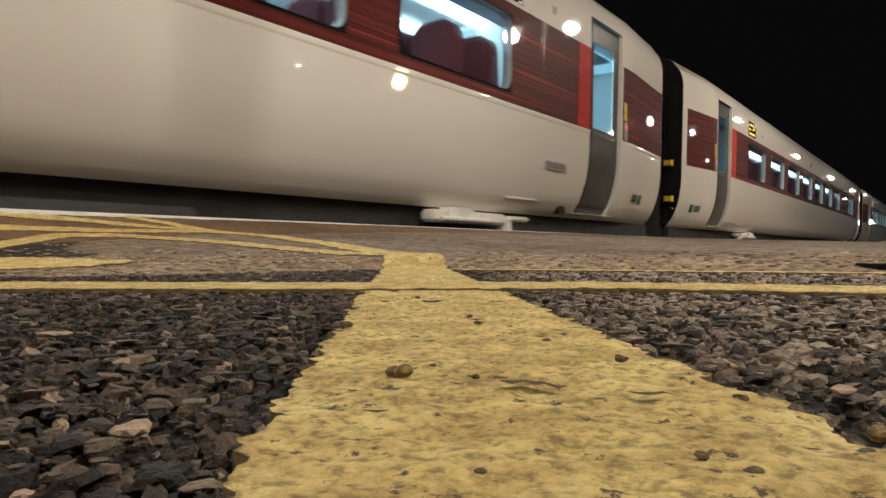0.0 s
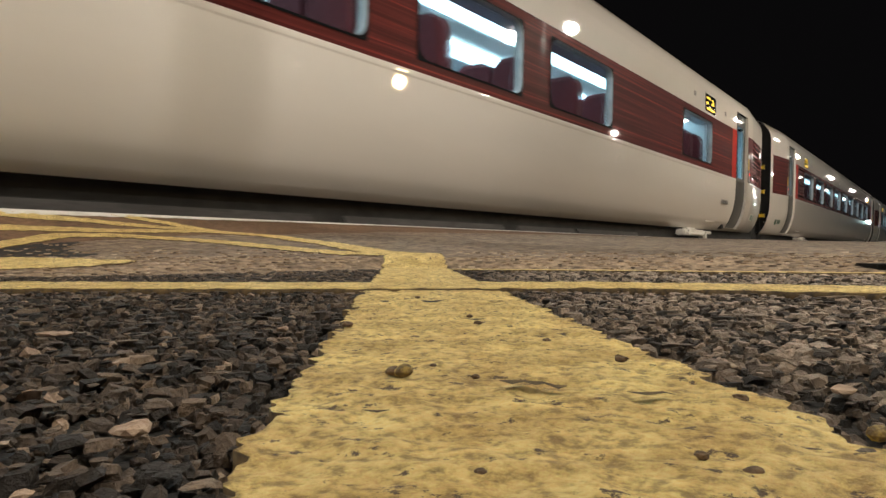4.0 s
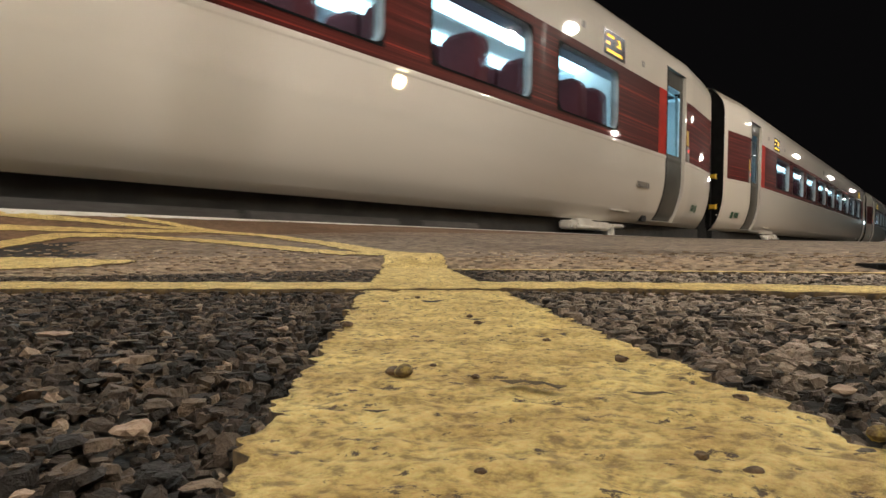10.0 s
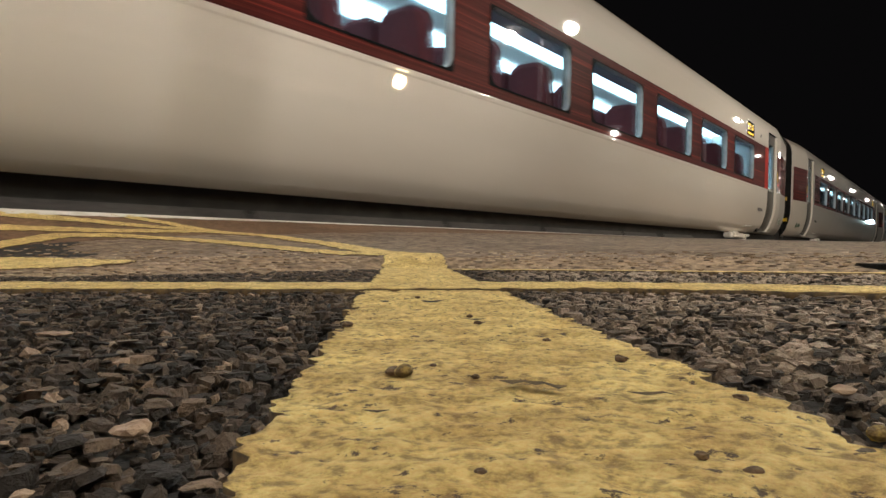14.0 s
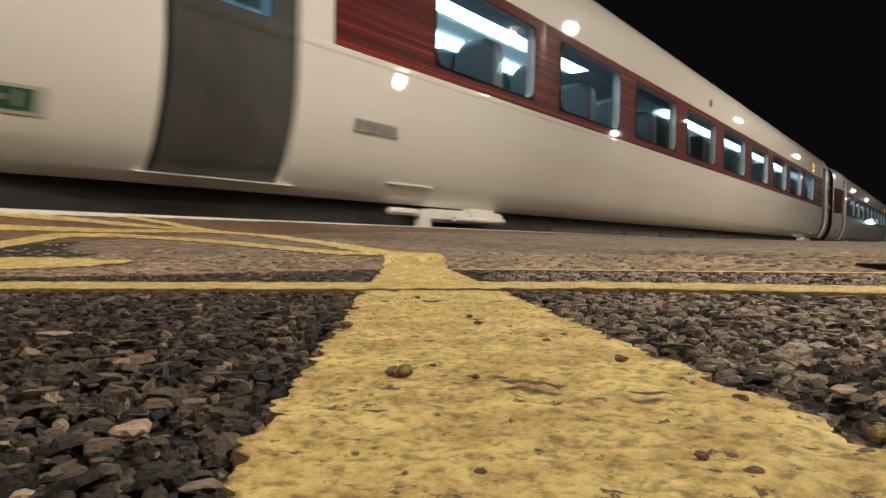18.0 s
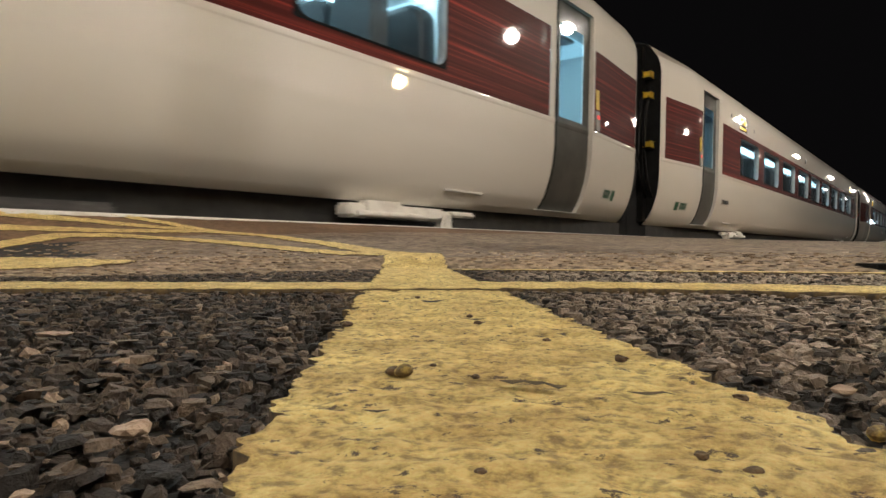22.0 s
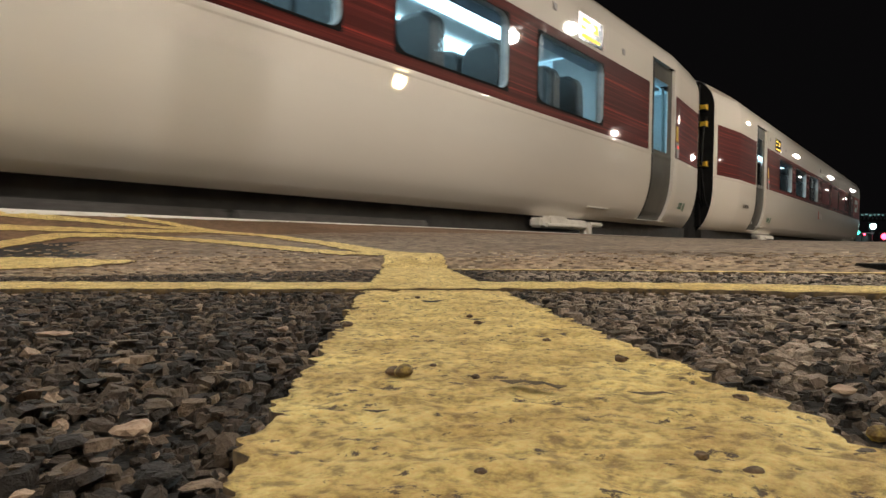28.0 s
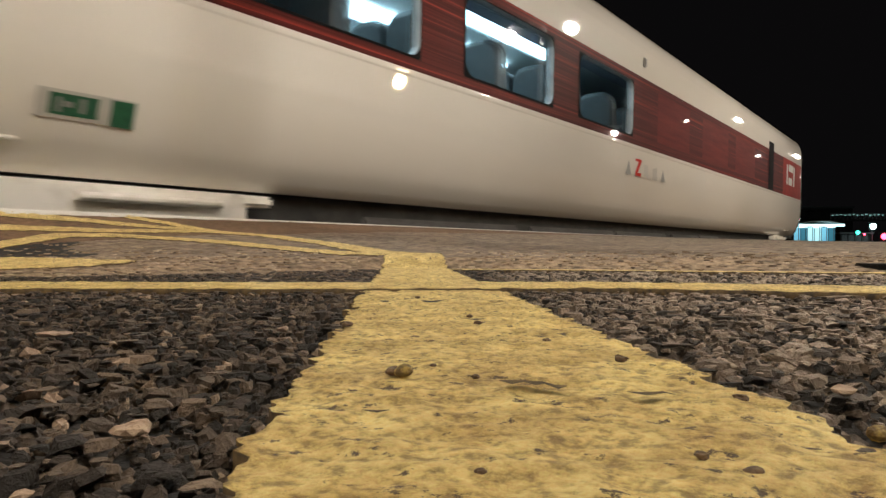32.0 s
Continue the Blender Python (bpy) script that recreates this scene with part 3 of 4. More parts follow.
    bogie(ob, 4.55, -1, nose)
    bogie(ob, 20.73 if not nose else 20.1, 1)
    interior(ob, 0.6, 24.5 if not nose else 21.4, ME_SEATDARK if dark_seats else ME_SEAT, dim)
    return ob


def nose_of(ob):
    """The last coach's blank panels, lettering shapes, driver's door and tapered cab."""
    for a, b in ((11.4, 12.75), (13.4, 14.9), (15.4, 16.9)):
        side_sheet("blank_panel", a, b, 1.48, 2.13, M_BLANK, ob, off=-0.004, label="plain maroon panel without glass")
    side_sheet("red_strip", 19.7, 22.0, BAND_LO, BAND_HI, M_CABRED, ob, off=-0.003, label="bright red panel by the cab")
    for k, (a, b, lo, hi) in enumerate(((20.1, 20.25, 1.62, 2.10), (20.35, 20.9, 1.95, 2.12), (20.35, 20.8, 1.62, 1.80), (20.95, 21.1, 1.62, 2.10))):
        side_sheet("logo_shape", a, b, lo, hi, M_NOTICE, ob, off=-0.006)
    d = side_sheet("cab_door", 18.15, 18.65, 1.352, 2.40, M_FRAME, ob, off=-0.004, label="narrow dark driver's door window")
    y = inboard(1.08) - 0.004
    shapes = (((0.0, 0.0), (0.17, 0.0), (0.10, 0.17)), ((0.0, 0.0), (0.20, 0.0), (0.20, 0.045), (0.09, 0.045), (0.22, 0.19), (0.22, 0.23), (0.02, 0.23), (0.02, 0.185), (0.12, 0.185), (0.0, 0.04)),
              ((0.0, 0.03), (0.14, 0.0), (0.14, 0.17), (0.0, 0.17)), ((0.0, 0.0), (0.16, 0.0), (0.16, 0.17), (0.0, 0.14)), ((0.0, 0.0), (0.17, 0.0), (0.10, 0.17)))
    for k, (mat, outline) in enumerate(zip((M_SIGNGREY, M_RED, M_NOTICE, M_VENT, M_SIGNGREY), shapes)):
        x = 10.36 + 0.30 * k
        bm = bmesh.new()
        bm.faces.new([bm.verts.new((x + a, y, 0.97 + b)) for a, b in outline])
        part("logo_shape", bm, mat, ob)
    rows = ((22.0, 1.0, 1.0), (22.25, 0.985, 0.99), (22.5, 0.955, 0.965), (22.9, 0.90, 0.90), (23.4, 0.80, 0.80), (24.0, 0.62, 0.64), (24.6, 0.42, 0.45), (24.95, 0.18, 0.25), (25.0, 0.0, 0.20))
    zs = np.linspace(0.0, 1.0, 26)
    for mirror in (False, True):
        verts, faces = [], []
        for x, w, h in rows:
            for f in zs:
                z0 = 0.36 + (ROOF_TOP - 0.36) * f
                off = WIDTH / 2 - inboard(z0)
                z = 0.36 + (z0 - 0.36) * h
                verts.append((x, WIDTH / 2 + (off if mirror else -off) * w, z))
        n = len(zs)
        for i in range(len(rows) - 1):
            for j in range(n - 1):
                q = (i * n + j, (i + 1) * n + j, (i + 1) * n + j + 1, i * n + j + 1)
                faces.append(q[::-1] if mirror else q)
        piece("nose", mesh_of("nose", verts, faces, M_WHITE, True), ob, "tapered cream cab nose")
    part("tail_lamp", rod((22.35, 0.10, 1.55), (22.42, 0.16, 1.55), 0.06, 14), M_REDLED, ob, "red tail lamp")
    part("yellow_cap", box((4.95, 0.16, 0.22), (5.15, 0.3, 0.34), 0.05), M_YELLOW, ob, "yellow rounded cap under the body")


# ---- ground ----
STONE_BED = -0.006


def flat_xy(X, Y):
    """From aside and ahead of the eye to along and across the track."""
    return X * ST + Y * CT, -X * CT + Y * ST


KERB_TOP = 1.82
FOOT_X = (-1.3, -0.71, -0.54, -0.40, -0.177, 0.05, 0.37, 0.895, 1.5, 2.2)
FOOT_Y = (1.12, 1.25, 1.34, 1.446, 1.69, 1.66, 1.56, 1.37, 1.20, 1.10)


def kerb_y(X):
    """Foot of the low worn kerb, which bows towards the eye on both sides of the line."""
    return float(np.interp(X, FOOT_X, FOOT_Y)) + 0.010 * math.sin(3.1 * X) + 0.008 * math.sin(11.0 * X + 1.0) + 0.006 * math.sin(37.0 * X)


def edge_y(X):
    return max((EDGE_U + CT * X) / ST, KERB_TOP + 0.3)


def ground_z(X, Y):
    """Height of the platform: level at first, a low worn kerb, then a ramp up to the edge."""
    yk = kerb_y(X)
    k = min(max((Y - yk) / (KERB_TOP - yk), 0.0), 1.0)
    z = 0.029 * k * k * (3 - 2 * k)
    if Y > yk:
        f = min((Y - yk) * 8.0, 1.0)
        z += f * (0.0020 * noise.noise((X * 38.0, Y * 38.0, 0.0)) + 0.0016 * noise.noise((X * 90.0, Y * 90.0, 4.0)))
    if Y > KERB_TOP:
        z += (EDGE_Z - 0.029) * min((Y - KERB_TOP) / (edge_y(X) - KERB_TOP), 1.0)
    return z


M_ASPHALT = mottled(material("dark_bitumen", (0.02, 0.02, 0.02), 0.8), (0.030, 0.027, 0.024), (0.010, 0.010, 0.010), 90.0, bump=0.003, bump_scale=160.0, fine=9.0)
M_RAMP = mottled(material("worn_grey_asphalt", (0.12, 0.1, 0.085), 0.8), (0.36, 0.275, 0.20), (0.095, 0.070, 0.050), 26.0, low=0.34, high=0.66, bump=0.010, bump_scale=90.0, fine=6.0)
M_KERB = mottled(material("flecked_brown_concrete", (0.2, 0.13, 0.08), 0.8), (0.46, 0.335, 0.22), (0.085, 0.056, 0.034), 38.0, (1, 1, 1), 0.36, 0.66, bump=0.008, bump_scale=90.0, fine=9.0)
M_COPING = mottled(material("brown_coping", (0.17, 0.105, 0.065), 0.8), (0.25, 0.145, 0.082), (0.10, 0.054, 0.029), 30.0, low=0.3, high=0.7, bump=0.005, bump_scale=120.0, fine=4.0)
# Brown with the shade of the paint's raised sides in it; also fills cracks.
M_PAINTEDGE = mottled(material("shade_and_crack_brown", (0.07, 0.045, 0.02), 0.8), (0.16, 0.105, 0.04), (0.03, 0.02, 0.012), 120.0, fine=300.0)
M_EDGEWHITE = mottled(material("white_edge_paint", (0.7, 0.68, 0.63), 0.6), (0.86, 0.84, 0.80), (0.60, 0.56, 0.50), 9.0, low=0.25, high=0.5)


def paint_material():
    """Thick worn yellow paint: dirt in the hollows, bare dark specks."""
    m = material("yellow_platform_paint", (0.62, 0.46, 0.12), 0.62)
    b = m.node_tree.nodes["Principled BSDF"]
    tc = node(m, "ShaderNodeTexCoord")
    wide = node(m, "ShaderNodeTexNoise", Scale=26.0, Detail=7.0, Roughness=0.6)
    mid = node(m, "ShaderNodeTexNoise", Scale=210.0, Detail=8.0, Roughness=0.62)
    speck = node(m, "ShaderNodeTexNoise", Scale=85.0, Detail=9.0, Roughness=0.72)
    for t in (wide, mid, speck):
        link(m, tc.outputs["Object"], t.inputs["Vector"])
    r1 = node(m, "ShaderNodeValToRGB")
    e = r1.color_ramp.elements
    e[0].position, e[0].color = 0.36, (0.46, 0.33, 0.125, 1)
    e[1].position, e[1].color = 0.56, (0.97, 0.795, 0.325, 1)
    c = e.new(0.47)
    c.color = (0.82, 0.645, 0.235, 1)
    link(m, mid.outputs["Fac"], r1.inputs[0])
    r2 = node(m, "ShaderNodeValToRGB")
    e = r2.color_ramp.elements
    e[0].position, e[0].color = 0.372, (0.0, 0.0, 0.0, 1)
    e[1].position, e[1].color = 0.400, (1, 1, 1, 1)
    link(m, speck.outputs["Fac"], r2.inputs[0])
    # pits knocked out of the paint, each of its own size
    warp = node(m, "ShaderNodeVectorMath")
    warp.operation = "MULTIPLY_ADD"
    warp.inputs[1].default_value = (0.03, 0.03, 0.03)
    link(m, speck.outputs["Color"], warp.inputs[0])
    link(m, tc.outputs["Object"], warp.inputs[2])
    cell = node(m, "ShaderNodeTexVoronoi", Scale=95.0)
    link(m, warp.outputs[0], cell.inputs["Vector"])
    sep = node(m, "ShaderNodeSeparateColor")
    link(m, cell.outputs["Color"], sep.inputs[0])
    size = node(m, "ShaderNodeMapRange")
    size.inputs["From Min"].default_value, size.inputs["From Max"].default_value = 0.55, 1.0
    size.inputs["To Min"].default_value, size.inputs["To Max"].default_value = -0.05, 0.31
    link(m, sep.outputs[0], size.inputs["Value"])
    gap = node(m, "ShaderNodeMath")
    gap.operation = "SUBTRACT"
    link(m, cell.outputs["Distance"], gap.inputs[0])
    link(m, size.outputs[0], gap.inputs[1])
    pit = node(m, "ShaderNodeMapRange")
    pit.inputs["From Min"].default_value, pit.inputs["From Max"].default_value = -0.02, 0.07
    link(m, gap.outputs[0], pit.inputs["Value"])
    both = node(m, "ShaderNodeMath")
    both.operation = "MULTIPLY"
    link(m, r2.outputs[0], both.inputs[0])
    link(m, pit.outputs[0], both.inputs[1])
    r3 = node(m, "ShaderNodeValToRGB")
    e = r3.color_ramp.elements
    e[0].position, e[0].color = 0.38, (0.66, 0.58, 0.50, 1)
    e[1].position, e[1].color = 0.65, (1, 1, 1, 1)
    link(m, wide.outputs["Fac"], r3.inputs[0])
    mul = m.node_tree.nodes.new("ShaderNodeMix")
    mul.data_type, mul.blend_type = "RGBA", "MULTIPLY"
    mul.inputs[0].default_value = 1.0
    link(m, r1.outputs[0], mul.inputs[6])
    link(m, r3.outputs[0], mul.inputs[7])
    mix = m.node_tree.nodes.new("ShaderNodeMix")
    mix.data_type = "RGBA"
    mix.inputs[6].default_value = (0.10, 0.058, 0.026, 1)
    link(m, both.outputs[0], mix.inputs[0])
    link(m, mul.outputs[2], mix.inputs[7])
    link(m, mix.outputs[2], b.inputs["Base Color"])
    grain = node(m, "ShaderNodeTexNoise", Scale=520.0, Detail=5.0, Roughness=0.7)
    link(m, tc.outputs["Object"], grain.inputs["Vector"])
    over = m.node_tree.nodes.new("ShaderNodeMix")
    over.data_type, over.blend_type = "RGBA", "OVERLAY"
    over.inputs[0].default_value = 0.75
    link(m, mix.outputs[2], over.inputs[6])
    link(m, grain.outputs["Fac"], over.inputs[7])
    link(m, over.outputs[2], b.inputs["Base Color"])
    bp = node(m, "ShaderNodeBump", Strength=1.0, Distance=0.0022)
    link(m, mid.outputs["Fac"], bp.inputs["Height"])
    bp2 = node(m, "ShaderNodeBump", Strength=0.8, Distance=0.0014)
    link(m, grain.outputs["Fac"], bp2.inputs["Height"])
    link(m, bp.outputs[0], bp2.inputs["Normal"])
    link(m, bp2.outputs[0], b.inputs["Normal"])
    return m


M_PAINT = paint_material()


def aggregate_material():
    """Chippings: mostly dark grey, some brown, a few pale."""
    m = material("road_chippings", (0.08, 0.075, 0.07), 0.62)
    b = m.node_tree.nodes["Principled BSDF"]
    g = node(m, "ShaderNodeNewGeometry")
    r = node(m, "ShaderNodeValToRGB")
    e = r.color_ramp.elements
    e[0].position, e[0].color = 0.0, (0.010, 0.008, 0.0065, 1)
    e[1].position, e[1].color = 1.0, (0.42, 0.30, 0.21, 1)
    for p, c in ((0.28, (0.024, 0.0185, 0.0145, 1)), (0.50, (0.062, 0.046, 0.034, 1)), (0.74, (0.125, 0.092, 0.066, 1)), (0.92, (0.17, 0.125, 0.088, 1)), (0.985, (0.36, 0.27, 0.19, 1))):
        n = e.new(p)
        n.color = c
    link(m, g.outputs["Random Per Island"], r.inputs[0])
    tc = node(m, "ShaderNodeTexCoord")
    # the stones turn paler to the right of the line, with a wandering border
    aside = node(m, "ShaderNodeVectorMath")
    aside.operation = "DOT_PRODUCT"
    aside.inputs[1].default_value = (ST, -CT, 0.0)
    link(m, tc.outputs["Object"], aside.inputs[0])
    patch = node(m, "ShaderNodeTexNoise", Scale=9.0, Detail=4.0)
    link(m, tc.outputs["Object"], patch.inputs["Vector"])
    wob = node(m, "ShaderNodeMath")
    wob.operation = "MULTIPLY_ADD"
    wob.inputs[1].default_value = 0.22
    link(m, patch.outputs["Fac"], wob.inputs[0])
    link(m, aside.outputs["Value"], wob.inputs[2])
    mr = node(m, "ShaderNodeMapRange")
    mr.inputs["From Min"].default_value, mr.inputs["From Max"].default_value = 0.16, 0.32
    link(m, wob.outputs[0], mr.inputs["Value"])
    pale_mix = m.node_tree.nodes.new("ShaderNodeMix")
    pale_mix.data_type, pale_mix.blend_type = "RGBA", "MIX"
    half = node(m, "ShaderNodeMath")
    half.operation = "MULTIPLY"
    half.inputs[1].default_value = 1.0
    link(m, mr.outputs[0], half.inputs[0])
    link(m, half.outputs[0], pale_mix.inputs[0])
    link(m, r.outputs[0], pale_mix.inputs[6])
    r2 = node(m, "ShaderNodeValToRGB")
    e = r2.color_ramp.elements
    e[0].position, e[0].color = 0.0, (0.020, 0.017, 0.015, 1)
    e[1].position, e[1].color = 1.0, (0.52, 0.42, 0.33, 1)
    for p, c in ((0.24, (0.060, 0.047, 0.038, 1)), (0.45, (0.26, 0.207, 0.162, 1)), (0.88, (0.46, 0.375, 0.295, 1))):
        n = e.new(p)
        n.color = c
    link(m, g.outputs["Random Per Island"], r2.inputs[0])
    link(m, r2.outputs[0], pale_mix.inputs[7])
    t = node(m, "ShaderNodeTexNoise", Scale=420.0, Detail=5.0, Roughness=0.65)
    link(m, tc.outputs["Object"], t.inputs["Vector"])
    mix = m.node_tree.nodes.new("ShaderNodeMix")
    mix.data_type, mix.blend_type = "RGBA", "OVERLAY"
    mix.inputs[0].default_value = 0.9
    link(m, pale_mix.outputs[2], mix.inputs[6])
    link(m, t.outputs["Fac"], mix.inputs[7])
    link(m, mix.outputs[2], b.inputs["Base Color"])
    bp = node(m, "ShaderNodeBump", Strength=1.0, Distance=0.0022)
    link(m, t.outputs["Fac"], bp.inputs["Height"])
    link(m, bp.outputs[0], b.inputs["Normal"])
    return m


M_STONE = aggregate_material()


def ground_sheet():
    cols = sorted({*np.linspace(-2.05, 3.0, 520), *np.geomspace(3.0, 420.0, 60), *np.linspace(-60, -2.06, 8)})
    near = [-60, -20, -6, -2, -0.5, 0, 0.3, 0.6, 0.9]
    verge = [0.25, 0.5, 0.75, 0.97]
    kerb = np.linspace(0.0, 1.0, 22)
    ramp = np.linspace(0.02, 1.0, 90)
    n = len(near) + len(verge) + len(kerb) + len(ramp)
    level = len(near) + len(verge)
    verts, faces, kind = [], [], []
    for X in cols:
        yk, ye = kerb_y(X), edge_y(X)
        if X >= -2.05:
            ys = near + [0.9 + (yk - 0.9) * f for f in verge] + [yk + (KERB_TOP - yk) * f for f in kerb] + [KERB_TOP + (ye - KERB_TOP) * f for f in ramp]
        else:
            top = (EDGE_U + CT * X) / ST
            ys = [-90 + (top + 90) * k / (n - 1) for k in range(n)]
        for k, Y in enumerate(ys):
            s, u = flat_xy(X, Y)
            if X >= -2.05:
                z = ground_z(X, Y) + (STONE_BED if k < level else 0.0)
            else:
                z = EDGE_Z * min(max((u - EDGE_U + 0.5) / 0.5, 0), 1)
            verts.append((s, u, z))
    for i in range(len(cols) - 1):
        for j in range(n - 1):
            faces.append((i * n + j, (i + 1) * n + j, (i + 1) * n + j + 1, i * n + j + 1))
            mid = [sum(verts[k][c] for k in faces[-1]) / 4 for c in (0, 1)]
            X, Y = mid[0] * ST - mid[1] * CT, mid[0] * CT + mid[1] * ST
            if cols[i] < -2.04:
                kind.append(3 if mid[1] > EDGE_U - 0.5 else 0)
            elif j < level - 1:
                kind.append(0)
            elif mid[1] > EDGE_U - 0.62 + 0.10 * noise.noise((X * 3.0, Y * 3.0, 7.0)):
                kind.append(3)
            elif j < level + len(kerb) - 1:
                kind.append(1)
            else:
                tar = X < -0.52 * Y + 0.16 * noise.noise((X * 5.0, Y * 5.0, 1.0)) + 0.10 * noise.noise((X * 17.0, Y * 17.0, 3.0)) and Y < 2.3
                kind.append(0 if tar else 2)
    me = mesh_of("ground", verts, faces, M_ASPHALT, True)
    for m in (M_KERB, M_RAMP, M_COPING):
        me.materials.append(m)
    me.polygons.foreach_set("material_index", kind)
    ob = piece("ground", me)
    return tagged(ob, "worn asphalt station platform with a low brown kerb and ramp", "platform", kind="structure")


ground_sheet()


def line_x(Y):
    return 0.0455 - 0.0677 * Y


def chippings():
    """Loose-looking angular stones set in the bitumen before the camera."""
    rng = np.random.default_rng(4)
    ico = np.array([(x, y, z) for z in (-0.75, 0.75) for x, y in ((-1, -0.6), (0.1, -1), (1, -0.3), (0.8, 0.8), (-0.3, 1), (-0.95, 0.5))])
    ico[6:, :2] *= 0.72
    tri = [(6, 7, 8), (6, 8, 9), (6, 9, 10), (6, 10, 11), (0, 2, 1), (0, 3, 2), (0, 4, 3), (0, 5, 4)]
    for k in range(6):
        j = (k + 1) % 6
        tri += [(k, j, 6 + j), (k, 6 + j, 6 + k)]
    tri = np.array(tri)
    pts = []
    Y = 0.085
    while Y < 1.83:
        step = 0.0046 if Y < 0.22 else 0.0060 if Y < 0.45 else 0.0078 if Y < 0.9 else 0.0105
        half = 0.69 * Y + 0.06
        x = np.arange(-half, half, step)
        y = Y + rng.uniform(-0.5, 0.5, len(x)) * step
        x = x + rng.uniform(-0.5, 0.5, len(x)) * step
        keep = (np.abs(x - (0.040 - 0.0655 * y)) > 0.069) & (y < np.interp(x, FOOT_X, FOOT_Y) + rng.uniform(-0.05, 0.03, len(x)))
        pts.append(np.stack([x[keep], y[keep], np.full(keep.sum(), step)], 1))
        Y += step * 0.92
    x, y = np.meshgrid(np.arange(-1.7, 2.0, 0.013), np.arange(-0.5, 1.75, 0.013))
    x, y = (v.ravel() + rng.uniform(-0.006, 0.006, v.size) for v in (x, y))
    keep = (y < np.interp(x, FOOT_X, FOOT_Y)) & ((np.abs(x) > 0.69 * y + 0.05) | (y < 0.085)) & (np.abs(x - (0.037 - 0.0650 * y)) > 0.085)
    pts.append(np.stack([x[keep], y[keep], np.full(keep.sum(), 0.0125)], 1))
    pts = np.concatenate(pts)
    grit = pts[rng.uniform(0, 1, len(pts)) < 0.55].copy()
    grit[:, :2] += rng.uniform(-0.004, 0.004, (len(grit), 2))
    grit[:, 2] *= 0.5
    grit = grit[np.abs(grit[:, 0] - (0.040 - 0.0655 * grit[:, 1])) > 0.071]
    pts = np.concatenate([pts, grit])
    pts = pts[~((pts[:, 0] > 0.12) & (pts[:, 1] > 1.0) & (rng.uniform(0, 1, len(pts)) < 0.62))]
    m = len(pts)
    size = pts[:, 2] * np.minimum(rng.lognormal(-0.60, 0.40, m), 0.95)
    ax = np.stack([size * rng.uniform(0.75, 1.35, m), size * rng.uniform(0.75, 1.35, m), size * rng.uniform(0.35, 0.75, m)], 1)
    v = ico[None] * (1 + rng.uniform(-0.35, 0.25, (m, 12, 1))) + rng.normal(0, 0.11, (m, 12, 3))
    v = v * ax[:, None]
    yaw, tilt = rng.uniform(0, 6.28, m), rng.normal(0, 0.45, m)
    c, s_ = np.cos(tilt)[:, None], np.sin(tilt)[:, None]
    v = np.stack([v[..., 0] * c + v[..., 2] * s_, v[..., 1], -v[..., 0] * s_ + v[..., 2] * c], 2)
    c, s_ = np.cos(yaw)[:, None], np.sin(yaw)[:, None]
    v = np.stack([v[..., 0] * c - v[..., 1] * s_, v[..., 0] * s_ + v[..., 1] * c, v[..., 2]], 2)
    X, Yv = v[..., 0] + pts[:, None, 0], v[..., 1] + pts[:, None, 1]
    sink = rng.normal(-0.0008, 0.0036, m) - 0.0034 - 0.25 * ax[:, 2]
    Z = v[..., 2] + sink[:, None]
    Z = np.minimum(Z, 0.0015 + 0.15 * Z)
    verts = np.stack([X * ST + Yv * CT, -X * CT + Yv * ST, Z], 2).reshape(-1, 3)
    faces = (tri[None] + 12 * np.arange(m)[:, None, None]).reshape(-1, 3)
    me = bpy.data.meshes.new("chippings")
    me.vertices.add(len(verts))
    me.vertices.foreach_set("co", verts.ravel())
    me.loops.add(faces.size)
    me.loops.foreach_set("vertex_index", faces.ravel())
    me.polygons.add(len(faces))
    me.polygons.foreach_set("loop_start", np.arange(0, faces.size, 3))
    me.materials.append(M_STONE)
    me.update(calc_edges=True)
    me.validate()
    me.shade_flat()
    tagged(piece("chippings", me), "dark grey and brown stone chippings bound in asphalt", "gravel", kind="stuff")


chippings()


def fleck_material():
    m = material("kerb_flecks", (0.3, 0.22, 0.15), 0.75)
    r = node(m, "ShaderNodeValToRGB")
    e = r.color_ramp.elements
    e[0].position, e[0].color = 0.0, (0.055, 0.038, 0.026, 1)
    e[1].position, e[1].color = 1.0, (0.66, 0.54, 0.40, 1)
    c = e.new(0.55)
    c.color = (0.34, 0.235, 0.145, 1)
    link(m, node(m, "ShaderNodeNewGeometry").outputs["Random Per Island"], r.inputs[0])
    link(m, r.outputs[0], m.node_tree.nodes["Principled BSDF"].inputs["Base Color"])
    return m


